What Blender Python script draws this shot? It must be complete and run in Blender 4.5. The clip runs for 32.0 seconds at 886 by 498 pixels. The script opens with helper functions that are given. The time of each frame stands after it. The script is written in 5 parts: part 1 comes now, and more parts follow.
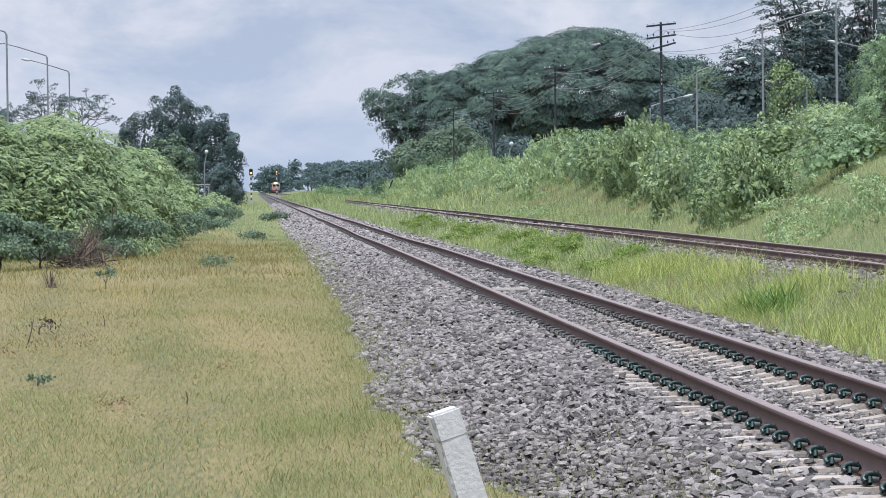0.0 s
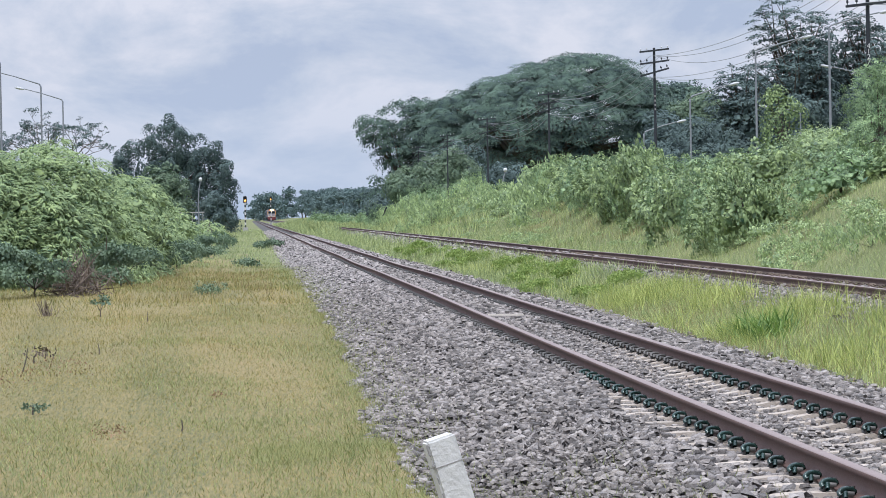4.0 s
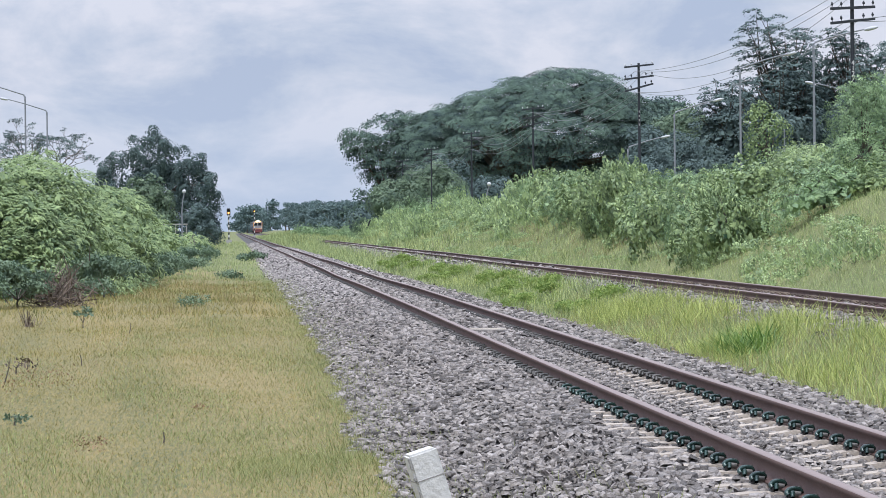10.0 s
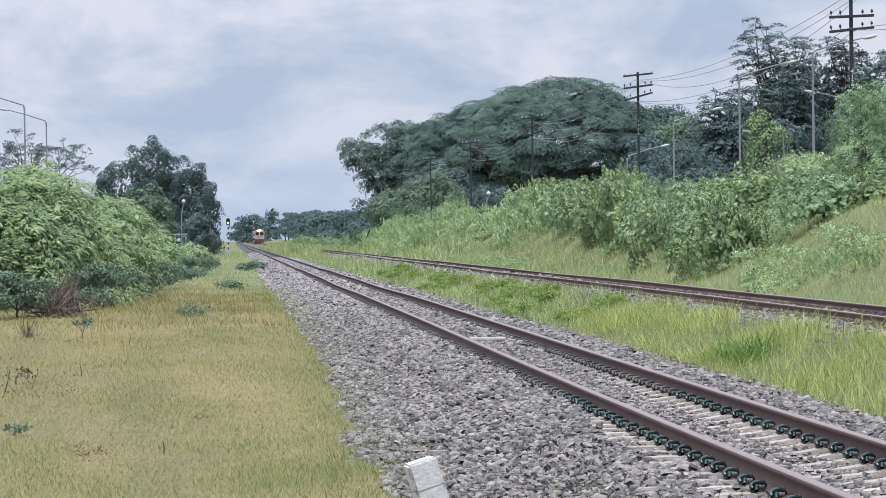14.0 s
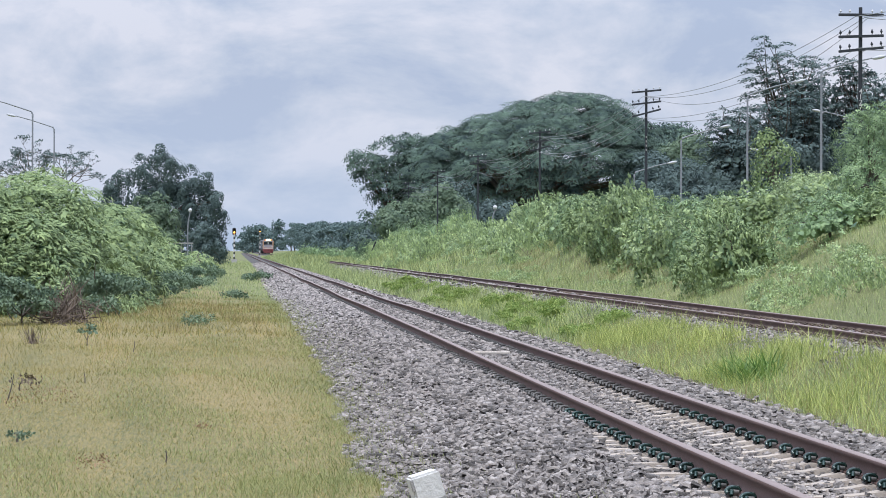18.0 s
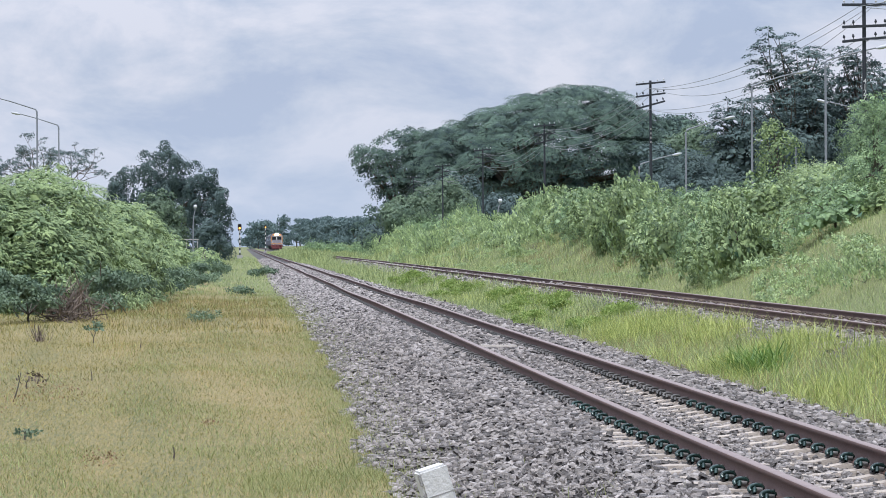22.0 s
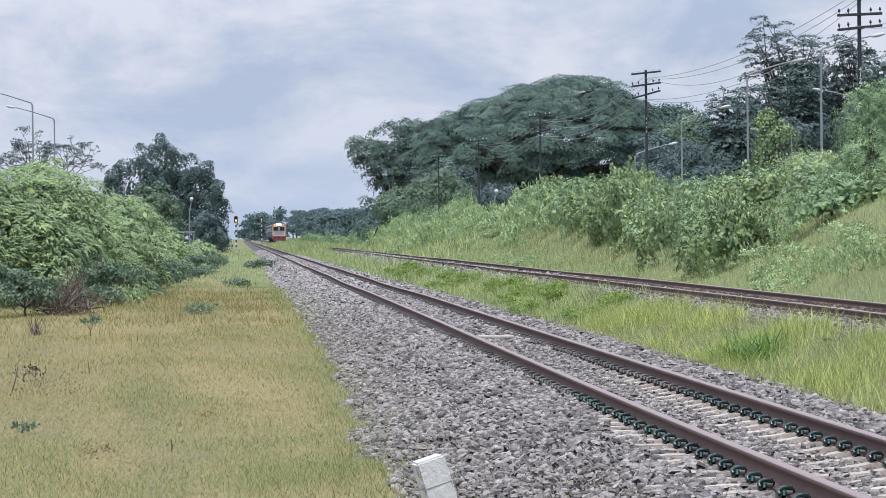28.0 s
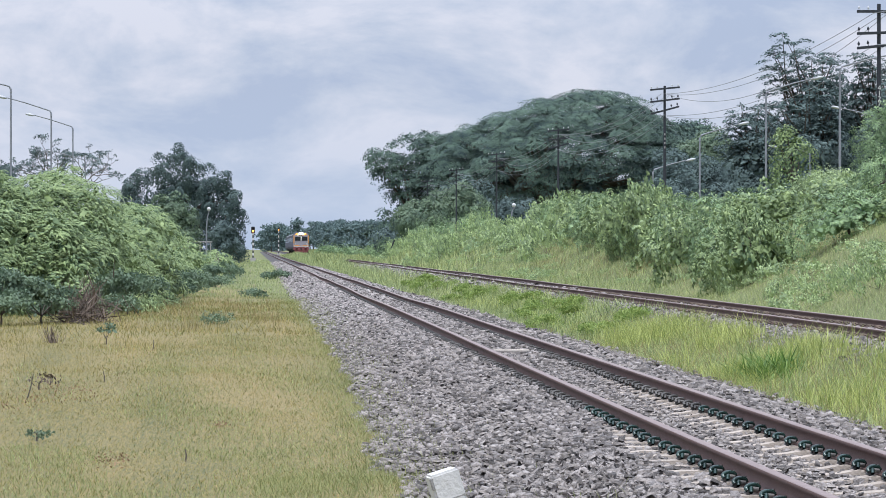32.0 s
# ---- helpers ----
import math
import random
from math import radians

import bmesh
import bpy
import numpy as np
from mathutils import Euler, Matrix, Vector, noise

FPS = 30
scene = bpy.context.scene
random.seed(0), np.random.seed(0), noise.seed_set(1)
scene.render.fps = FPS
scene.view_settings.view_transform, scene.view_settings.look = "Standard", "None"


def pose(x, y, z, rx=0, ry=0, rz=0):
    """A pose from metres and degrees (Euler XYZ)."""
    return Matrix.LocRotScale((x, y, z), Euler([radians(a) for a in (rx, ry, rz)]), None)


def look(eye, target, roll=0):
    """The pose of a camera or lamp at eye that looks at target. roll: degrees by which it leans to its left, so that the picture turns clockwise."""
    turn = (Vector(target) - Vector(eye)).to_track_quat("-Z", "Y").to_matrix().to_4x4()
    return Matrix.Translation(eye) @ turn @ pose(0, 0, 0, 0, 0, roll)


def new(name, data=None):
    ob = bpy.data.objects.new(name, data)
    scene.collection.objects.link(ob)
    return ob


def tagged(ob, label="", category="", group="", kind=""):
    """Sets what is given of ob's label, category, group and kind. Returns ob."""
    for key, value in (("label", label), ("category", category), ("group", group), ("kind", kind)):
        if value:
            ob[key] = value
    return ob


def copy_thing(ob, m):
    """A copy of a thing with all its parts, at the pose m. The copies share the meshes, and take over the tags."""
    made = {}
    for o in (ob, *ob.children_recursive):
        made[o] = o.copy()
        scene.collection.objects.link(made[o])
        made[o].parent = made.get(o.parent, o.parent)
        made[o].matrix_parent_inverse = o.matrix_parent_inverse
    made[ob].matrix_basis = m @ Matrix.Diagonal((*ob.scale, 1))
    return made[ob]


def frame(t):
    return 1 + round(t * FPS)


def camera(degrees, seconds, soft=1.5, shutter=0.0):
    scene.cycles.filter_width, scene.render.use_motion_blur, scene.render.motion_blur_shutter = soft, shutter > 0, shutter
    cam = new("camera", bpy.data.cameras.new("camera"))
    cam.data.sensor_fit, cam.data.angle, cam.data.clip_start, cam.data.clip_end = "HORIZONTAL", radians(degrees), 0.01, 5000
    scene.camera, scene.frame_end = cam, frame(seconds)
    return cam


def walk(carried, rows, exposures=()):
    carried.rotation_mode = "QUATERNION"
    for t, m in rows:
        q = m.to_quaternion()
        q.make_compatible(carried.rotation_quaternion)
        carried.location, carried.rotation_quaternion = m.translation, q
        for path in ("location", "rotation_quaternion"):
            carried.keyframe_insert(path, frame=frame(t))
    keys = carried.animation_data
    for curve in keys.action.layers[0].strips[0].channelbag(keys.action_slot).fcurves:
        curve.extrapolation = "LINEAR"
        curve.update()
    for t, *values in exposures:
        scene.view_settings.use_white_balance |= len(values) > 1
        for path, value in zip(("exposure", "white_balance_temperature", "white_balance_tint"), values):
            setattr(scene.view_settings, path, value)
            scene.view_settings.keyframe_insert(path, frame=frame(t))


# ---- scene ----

# Plan, in metres: the camera stands at x = 0, y = 0; the near track runs along +y, sleeper tops at z = 0.
EYE = (0.0, 0.0, 1.535)
TURNS = [
    (0, 89.0178, 0.7832, -3.0464),
    (0.5, 89.6028, 1.2999, -3.0854),
    (1, 89.7341, 1.4808, -3.2998),
    (1.5, 89.6625, 1.2942, -3.4487),
    (2, 89.6432, 0.9515, -3.5339),
    (2.5, 89.7440, 1.0935, -3.3598),
    (3, 89.5170, 0.9174, -3.1884),
    (3.5, 89.4394, 1.0136, -3.0938),
    (5.5, 89.6257, 1.3349, -3.3944),
    (6, 89.8622, 1.4115, -3.3027),
    (6.5, 90.2019, 1.4120, -3.3074),
    (7, 90.1876, 0.9822, -3.2561),
    (7.5, 89.9336, 0.7363, -3.1608),
    (8, 89.7639, 0.6961, -3.2730),
    (8.5, 89.6264, 0.7966, -3.2482),
    (9, 89.6714, 0.8919, -3.2841),
    (9.5, 89.6838, 1.0261, -3.5363),
    (10, 89.6599, 0.6477, -3.4064),
    (10.5, 89.7292, 0.7311, -3.3604),
    (11, 89.7422, 0.7626, -3.2678),
    (11.5, 89.9231, 1.0094, -3.2043),
    (12, 90.0502, 0.8441, -3.4363),
    (12.5, 90.0279, 0.5838, -3.3926),
    (13, 89.8250, 0.3400, -3.2795),
    (13.5, 89.7985, 0.6140, -3.2878),
    (14, 89.8118, 0.7709, -3.4141),
    (14.5, 89.5831, 0.2339, -3.4158),
    (16.5, 89.7774, 0.2970, -3.4840),
    (17, 90.0340, 1.0468, -3.4503),
    (17.5, 90.0900, 0.2113, -3.5749),
    (18, 90.0237, -0.1767, -3.3192),
    (18.5, 89.8794, 0.6961, -3.4201),
    (19, 89.9188, 0.6094, -3.5665),
    (19.5, 89.8525, 0.3393, -3.4274),
    (20, 89.8647, 0.8575, -3.5188),
    (20.5, 89.8601, 0.7356, -3.4915),
    (21, 89.8919, 0.8272, -3.4585),
    (21.5, 89.9483, 0.6943, -3.4704),
    (22, 89.9266, 0.3736, -3.2295),
    (22.5, 89.6286, 0.7556, -3.1662),
    (23, 89.6043, 0.6318, -3.1303),
    (23.5, 90.0520, 1.3392, -3.2808),
    (24, 90.4216, 0.9952, -3.4314),
    (24.5, 90.4492, 0.6305, -3.4040),
    (25, 90.1950, 0.9251, -3.4695),
    (25.5, 90.0789, 1.0044, -3.6808),
    (26, 90.0472, 0.8293, -3.8036),
    (26.5, 89.8814, 0.6415, -3.7817),
    (28.5, 89.7783, 0.7371, -3.1776),
    (29, 89.8904, 0.6093, -3.1553),
    (29.5, 89.8861, 0.5043, -3.0958),
    (30, 89.8872, 0.4443, -3.0613),
    (30.5, 89.8728, 0.3166, -3.0161),
    (31, 89.8995, 0.7221, -2.9898),
    (31.5, 89.9554, 0.4211, -3.1351),
    (32, 89.9909, -0.0000, -3.0166),
]
cam = camera(14.19, 32.0, soft=0.75)
walk(cam, [(t, pose(*EYE, a, b, c)) for t, a, b, c in TURNS], exposures=[(0, 0.28, 6010, 12), (32, 0.28, 6010, 12)])

NEAR_C, FAR_C = 3.725, 8.44          # centre lines of the two tracks
HALF = 0.535                         # half the distance between rail centres (metre gauge)
FAR_TOP = 0.375                      # sleeper top of the far track
PITCH = 0.605                        # sleeper spacing

# ---- world, sun, exposure ----
SUN_EL, SUN_AZ = 72.0, 205.0
world = bpy.data.worlds.new("overcast_sky")
scene.world = world
world.use_nodes = True
wn, wl = world.node_tree.nodes, world.node_tree.links
wn.clear()


def wnode(kind, **kw):
    n = wn.new(kind)
    for k, v in kw.items():
        n.inputs[k].default_value = v
    return n


w_out = wn.new("ShaderNodeOutputWorld")
w_bg = wn.new("ShaderNodeBackground")
w_sky = wn.new("ShaderNodeTexSky")
w_sky.sky_type, w_sky.sun_disc = "NISHITA", False
w_sky.sun_elevation, w_sky.sun_rotation = radians(SUN_EL), radians(SUN_AZ)
w_co = wn.new("ShaderNodeTexCoord")
w_map = wn.new("ShaderNodeMapping")
w_map.inputs["Scale"].default_value = (16.0, 16.0, 34.0)
w_map.inputs["Location"].default_value = (5.3, 0.4, 2.2)
w_n1 = wnode("ShaderNodeTexNoise", Scale=1.0, Detail=9.0, Roughness=0.60, Distortion=0.25)
w_ramp = wn.new("ShaderNodeValToRGB")
w_ramp.color_ramp.elements[0].position, w_ramp.color_ramp.elements[0].color = 0.42, (0.41, 0.465, 0.575, 1)
w_ramp.color_ramp.elements[1].position, w_ramp.color_ramp.elements[1].color = 0.62, (0.655, 0.655, 0.70, 1)
e = w_ramp.color_ramp.elements.new(0.5)
e.color = (0.50, 0.54, 0.62, 1)
w_sep = wn.new("ShaderNodeSeparateXYZ")
w_lift = wnode("ShaderNodeMapRange")          # an overcast sky is brighter overhead
w_lift.inputs["From Min"].default_value, w_lift.inputs["From Max"].default_value = 0.06, 0.9
w_lift.inputs["To Min"].default_value, w_lift.inputs["To Max"].default_value = 0.97, 2.75
w_mul = wn.new("ShaderNodeVectorMath")
w_mul.operation = "SCALE"
w_s2 = wn.new("ShaderNodeVectorMath")
w_s2.operation = "SCALE"
w_s2.inputs["Scale"].default_value = 0.07
w_mix = wn.new("ShaderNodeMix")
w_mix.data_type = "RGBA"
w_mix.inputs["Factor"].default_value = 0.9
wl.new(w_co.outputs["Generated"], w_map.inputs["Vector"])
wl.new(w_map.outputs["Vector"], w_n1.inputs["Vector"])
wl.new(w_n1.outputs["Fac"], w_ramp.inputs["Fac"])
wl.new(w_co.outputs["Generated"], w_sep.inputs[0])
wl.new(w_sep.outputs["Z"], w_lift.inputs["Value"])
w_low = wnode("ShaderNodeMapRange")
w_low.inputs["From Min"].default_value, w_low.inputs["From Max"].default_value = -0.01, 0.045
w_low.inputs["To Min"].default_value, w_low.inputs["To Max"].default_value = 0.25, 1.0
w_veil = wn.new("ShaderNodeMix")
w_veil.data_type = "RGBA"
w_veil.inputs["A"].default_value = (0.44, 0.53, 0.66, 1)
wl.new(w_sep.outputs["Z"], w_low.inputs["Value"])
wl.new(w_low.outputs["Result"], w_veil.inputs["Factor"])
wl.new(w_ramp.outputs["Color"], w_veil.inputs["B"])
wl.new(w_veil.outputs["Result"], w_mul.inputs[0])
wl.new(w_lift.outputs["Result"], w_mul.inputs["Scale"])
wl.new(w_sky.outputs["Color"], w_s2.inputs[0])
wl.new(w_s2.outputs[0], w_mix.inputs["A"])
wl.new(w_mul.outputs[0], w_mix.inputs["B"])
wl.new(w_mix.outputs["Result"], w_bg.inputs["Color"])
w_bg.inputs["Strength"].default_value = 1.0
wl.new(w_bg.outputs[0], w_out.inputs[0])

sun = new("sun", bpy.data.lights.new("sun", "SUN"))
sun.data.energy, sun.data.angle, sun.data.color = 2.6, radians(10), (1.0, 0.96, 0.88)
_az, _el = radians(SUN_AZ), radians(SUN_EL)
sun.matrix_world = look((math.sin(_az) * math.cos(_el) * 50, math.cos(_az) * math.cos(_el) * 50, math.sin(_el) * 50), (0, 0, 0))


# ---- materials ----
def material(name, dark, light, scale=6.0, rough=0.8, metal=0.0, bump=0.3, fine=60.0, island=0.0, per_object=0.0, translucent=0.0, third=None, big=0.3, stretch=1.0, layers=1.0):
    """Noise at two scales between two colours, with grain and fine relief."""
    m = bpy.data.materials.new(name)
    m.use_nodes = True
    n, l = m.node_tree.nodes, m.node_tree.links
    p = n["Principled BSDF"]
    p.inputs["Roughness"].default_value, p.inputs["Metallic"].default_value = rough, metal
    co = n.new("ShaderNodeTexCoord")
    a = n.new("ShaderNodeTexNoise")
    a.inputs["Scale"].default_value, a.inputs["Detail"].default_value = scale, 6.0
    b = n.new("ShaderNodeTexNoise")
    b.inputs["Scale"].default_value, b.inputs["Detail"].default_value = fine, 4.0
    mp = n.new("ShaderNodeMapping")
    # layers above 1 flattens the noise into painted lit tops and shaded undersides
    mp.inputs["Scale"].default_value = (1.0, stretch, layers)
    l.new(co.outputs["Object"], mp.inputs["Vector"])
    for x in (a, b):
        l.new(mp.outputs["Vector"], x.inputs["Vector"])
    add = n.new("ShaderNodeMath")
    add.operation = "MULTIPLY_ADD"
    add.inputs[1].default_value = 0.55
    l.new(b.outputs["Fac"], add.inputs[0])
    mul = n.new("ShaderNodeMath")
    mul.operation = "MULTIPLY"
    mul.inputs[1].default_value = 0.45
    l.new(a.outputs["Fac"], mul.inputs[0])
    l.new(mul.outputs[0], add.inputs[2])
    value = add.outputs[0]
    if island or per_object:
        src = n.new("ShaderNodeNewGeometry").outputs["Random Per Island"] if island else n.new("ShaderNodeObjectInfo").outputs["Random"]
        amount = island or per_object
        mix = n.new("ShaderNodeMix")
        mix.inputs["Factor"].default_value = amount
        l.new(value, mix.inputs["A"])
        l.new(src, mix.inputs["B"])
        value = mix.outputs["Result"]
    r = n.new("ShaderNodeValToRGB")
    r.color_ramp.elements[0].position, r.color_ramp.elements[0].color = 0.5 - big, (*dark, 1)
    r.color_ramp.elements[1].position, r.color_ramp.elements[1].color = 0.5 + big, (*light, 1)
    if third:
        k = r.color_ramp.elements.new(0.5)
        k.color = (*third, 1)
    l.new(value, r.inputs["Fac"])
    l.new(r.outputs["Color"], p.inputs["Base Color"])
    if bump:
        bp = n.new("ShaderNodeBump")
        bp.inputs["Strength"].default_value, bp.inputs["Distance"].default_value = bump, 0.02
        l.new(b.outputs["Fac"], bp.inputs["Height"])
        l.new(bp.outputs["Normal"], p.inputs["Normal"])
    if translucent:
        tr = n.new("ShaderNodeBsdfTranslucent")
        l.new(r.outputs["Color"], tr.inputs["Color"])
        ms = n.new("ShaderNodeMixShader")
        ms.inputs[0].default_value = translucent
        l.new(p.outputs[0], ms.inputs[1])
        l.new(tr.outputs[0], ms.inputs[2])
        l.new(ms.outputs[0], n["Material Output"].inputs[0])
    return m


def glow(name, colour, strength):
    m = bpy.data.materials.new(name)
    m.use_nodes = True
    p = m.node_tree.nodes["Principled BSDF"]
    p.inputs["Base Color"].default_value = (*colour, 1)
    p.inputs["Emission Color"].default_value = (*colour, 1)
    p.inputs["Emission Strength"].default_value = strength
    return m


M_GROUND = material("dry_grass_soil", (0.085, 0.09, 0.03), (0.265, 0.195, 0.085), 0.5, 0.95, bump=1.0, fine=40, third=(0.19, 0.157, 0.058), big=0.14, stretch=0.07)
M_GREEN = material("green_grassy_soil", (0.06, 0.08, 0.025), (0.22, 0.20, 0.085), 0.3, 0.95, bump=1.0, fine=24, third=(0.13, 0.145, 0.05), big=0.2, stretch=0.3)
M_STRAW = material("dead_straw_stalks", (0.17, 0.135, 0.06), (0.34, 0.27, 0.13), 0.5, 0.9, bump=0, island=0.5, translucent=0.2)
# Bed coloured near black: painted shade for the gaps between loose stones.
M_BALLAST = material("ballast_bed_gap_shade", (0.018, 0.017, 0.017), (0.11, 0.102, 0.098), 8, 0.9, bump=1.0, fine=35)
M_STONE = material("crushed_granite", (0.055, 0.050, 0.048), (0.40, 0.36, 0.335), 14, 0.8, bump=0.6, fine=90, island=0.52)
M_STONE_OB = material("crushed_granite_single", (0.055, 0.050, 0.048), (0.40, 0.36, 0.335), 14, 0.8, bump=0.6, fine=90, per_object=0.52)
M_RAIL = material("rusty_rail_steel", (0.060, 0.032, 0.026), (0.135, 0.075, 0.060), 5, 0.75, 0.0, bump=0.25, fine=70)
M_RAILTOP = material("worn_rail_head", (0.17, 0.12, 0.105), (0.32, 0.245, 0.22), 7, 0.5, 0.3, bump=0.05, fine=80)
M_SLEEPER = material("weathered_concrete", (0.27, 0.230, 0.190), (0.50, 0.430, 0.365), 5, 0.9, bump=0.4, fine=60, per_object=0.3)
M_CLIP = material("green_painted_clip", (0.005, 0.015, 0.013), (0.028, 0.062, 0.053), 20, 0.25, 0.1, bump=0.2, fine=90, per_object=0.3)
M_CLIP_GREY = material("grey_clip_metal", (0.018, 0.020, 0.020), (0.15, 0.14, 0.13), 20, 0.55, 0.2, bump=0.2, fine=90, per_object=0.3)
M_WOOD = material("bleached_plank", (0.50, 0.44, 0.38), (0.74, 0.68, 0.61), 8, 0.85, bump=0.3)
M_WHITE = material("weathered_white_paint", (0.44, 0.43, 0.41), (0.70, 0.69, 0.67), 5, 0.8, bump=0.3, fine=45, third=(0.60, 0.59, 0.57))
M_BLACKP = material("black_paint", (0.015, 0.015, 0.016), (0.05, 0.05, 0.05), 8, 0.7, bump=0.2)
M_GREYP = material("faded_grey_band", (0.18, 0.17, 0.16), (0.42, 0.41, 0.39), 18, 0.85, bump=0.2)
M_GALV = material("galvanised_steel", (0.17, 0.18, 0.20), (0.28, 0.295, 0.32), 6, 0.6, 0.2, bump=0.1)
M_GALVH = material("pale_lamp_housing", (0.34, 0.35, 0.37), (0.52, 0.53, 0.55), 4, 0.6, bump=0.05)
M_POLE = material("tarred_steel_pole", (0.016, 0.020, 0.026), (0.042, 0.047, 0.056), 5, 0.7, 0.2, bump=0.2)
M_PORC = material("white_porcelain", (0.45, 0.46, 0.48), (0.66, 0.66, 0.67), 9, 0.3, bump=0.0)
M_WIRE = material("aluminium_wire", (0.15, 0.16, 0.17), (0.30, 0.31, 0.32), 9, 0.5, 0.4, bump=0.0)
M_BARK = material("grey_brown_bark", (0.05, 0.042, 0.035), (0.16, 0.135, 0.11), 4, 0.95, bump=0.8, fine=22)
M_LAWN = material("short_dry_grass_blades", (0.14, 0.145, 0.042), (0.375, 0.295, 0.112), 0.30, 0.85, bump=0, fine=1.2, island=0.48, translucent=0.3, third=(0.245, 0.22, 0.07), big=0.2, stretch=0.2)
M_VERGE = material("green_verge_blades", (0.10, 0.14, 0.045), (0.37, 0.37, 0.15), 0.4, 0.8, bump=0, fine=1.5, island=0.35, translucent=0.3, stretch=0.3)
M_TALL = material("lush_tall_grass_blades", (0.115, 0.18, 0.035), (0.54, 0.57, 0.18), 0.5, 0.7, bump=0, fine=2.0, island=0.5, translucent=0.35)
M_SLOPE = material("bank_grass_blades", (0.085, 0.155, 0.075), (0.52, 0.56, 0.225), 0.45, 0.8, bump=0, fine=1.5, island=0.4, translucent=0.3)
M_TUFT = material("rich_green_grass_tuft", (0.045, 0.115, 0.02), (0.24, 0.36, 0.085), 0.8, 0.6, bump=0, fine=2.0, island=0.5, translucent=0.35)
M_WEED = material("yellow_green_weeds", (0.11, 0.20, 0.035), (0.35, 0.43, 0.12), 1.0, 0.7, bump=0, island=0.5, translucent=0.35)
M_LEAF_L = material("feathery_light_leaves", (0.025, 0.075, 0.04), (0.385, 0.485, 0.195), 0.9, 0.65, bump=0, fine=3, island=0.22, translucent=0.12, big=0.22)
# In both shrub greens the lifted, bluish darks put haze into the leaf colour.
M_LEAF_B = material("broad_shrub_leaves", (0.05, 0.105, 0.068), (0.56, 0.69, 0.30), 0.8, 0.6, bump=0, fine=3, island=0.22, translucent=0.2, big=0.24)
M_LEAF_G = material("deep_green_shrub_leaves", (0.045, 0.10, 0.07), (0.46, 0.63, 0.29), 0.8, 0.6, bump=0, fine=3, island=0.22, translucent=0.2, big=0.24)
# Haze put into the colour: bluish, darks lifted; light and dark tiers painted too.
M_LEAF_D = material("haze_tinted_dark_leaves", (0.048, 0.080, 0.083), (0.138, 0.195, 0.178), 0.35, 0.8, bump=0, fine=1.2, island=0.13, translucent=0.15, big=0.18, layers=1.5)
# Flat noise bands paint lit clump tops and shade below; blue stands for haze.
M_LEAF_R = material("rain_tree_shade_banded_leaves", (0.022, 0.045, 0.050), (0.145, 0.22, 0.16), 0.30, 0.85, bump=0, fine=0.9, island=0.10, translucent=0.05, big=0.13, layers=2.2)
# Distance haze is painted in as a pale blue-green leaf colour.
M_LEAF_F = material("distant_haze_tinted_leaves", (0.07, 0.115, 0.115), (0.17, 0.235, 0.225), 0.1, 0.8, bump=0, fine=0.5, island=0.25, translucent=0.2)
# The noise is flattened here too, painting light and shade in tiers.
M_LEAF_M = material("mid_green_leaves", (0.04, 0.08, 0.055), (0.21, 0.29, 0.165), 0.4, 0.6, bump=0, fine=1.2, island=0.15, big=0.2, layers=1.5, translucent=0.2)
M_TWIG = material("dry_brown_twigs", (0.07, 0.054, 0.045), (0.19, 0.148, 0.115), 5, 0.95, bump=0.3, island=0.5)
M_LITTER = material("dead_brown_leaves", (0.15, 0.09, 0.05), (0.36, 0.24, 0.14), 4, 0.9, bump=0, island=0.6)
M_CREAM = material("cream_train_paint", (0.23, 0.22, 0.25), (0.32, 0.30, 0.335), 2, 0.45, bump=0.05)
M_ORANGE = material("orange_train_paint", (0.50, 0.22, 0.05), (0.62, 0.30, 0.08), 2, 0.45, bump=0.05)
# Red paled to put distance haze into the paint colour.
M_RED = material("hazed_red_buffer_paint", (0.22, 0.06, 0.065), (0.33, 0.10, 0.10), 3, 0.55, bump=0.05)
M_COACH = material("grey_violet_coach_paint", (0.045, 0.05, 0.07), (0.085, 0.09, 0.12), 2, 0.85, bump=0.05)
M_DARKG = material("dark_window_glass", (0.012, 0.014, 0.018), (0.03, 0.035, 0.04), 2, 0.12, bump=0)
M_UNDER = material("sooty_underframe", (0.02, 0.02, 0.022), (0.06, 0.055, 0.055), 4, 0.8, bump=0.2)
M_LAMP = glow("headlight_glass", (1.0, 0.86, 0.55), 60)
M_AMBER = glow("amber_signal_glass", (1.0, 0.42, 0.07), 3.2)
M_CONC = material("pale_concrete", (0.30, 0.29, 0.28), (0.46, 0.45, 0.43), 2, 0.9, bump=0.3)


# ---- mesh helpers ----
rng = np.random.default_rng(7)


def mesh_of(name, verts, faces, mat, smooth=False):
    """A mesh from arrays; faces is an array of equal-length rows or a list."""
    me = bpy.data.meshes.new(name)
    if isinstance(faces, np.ndarray):
        k = faces.shape[1]
        me.vertices.add(len(verts))
        me.vertices.foreach_set("co", np.ascontiguousarray(verts, dtype=np.float32).ravel())
        me.loops.add(faces.size)
        me.loops.foreach_set("vertex_index", np.ascontiguousarray(faces, dtype=np.int32).ravel())
        me.polygons.add(len(faces))
        me.polygons.foreach_set("loop_start", np.arange(0, faces.size, k, dtype=np.int32))
        me.update(calc_edges=True)
    else:
        me.from_pydata([tuple(v) for v in verts], [], faces)
    if smooth:
        me.polygons.foreach_set("use_smooth", np.ones(len(me.polygons), dtype=bool))
    me.materials.append(mat)
    return me


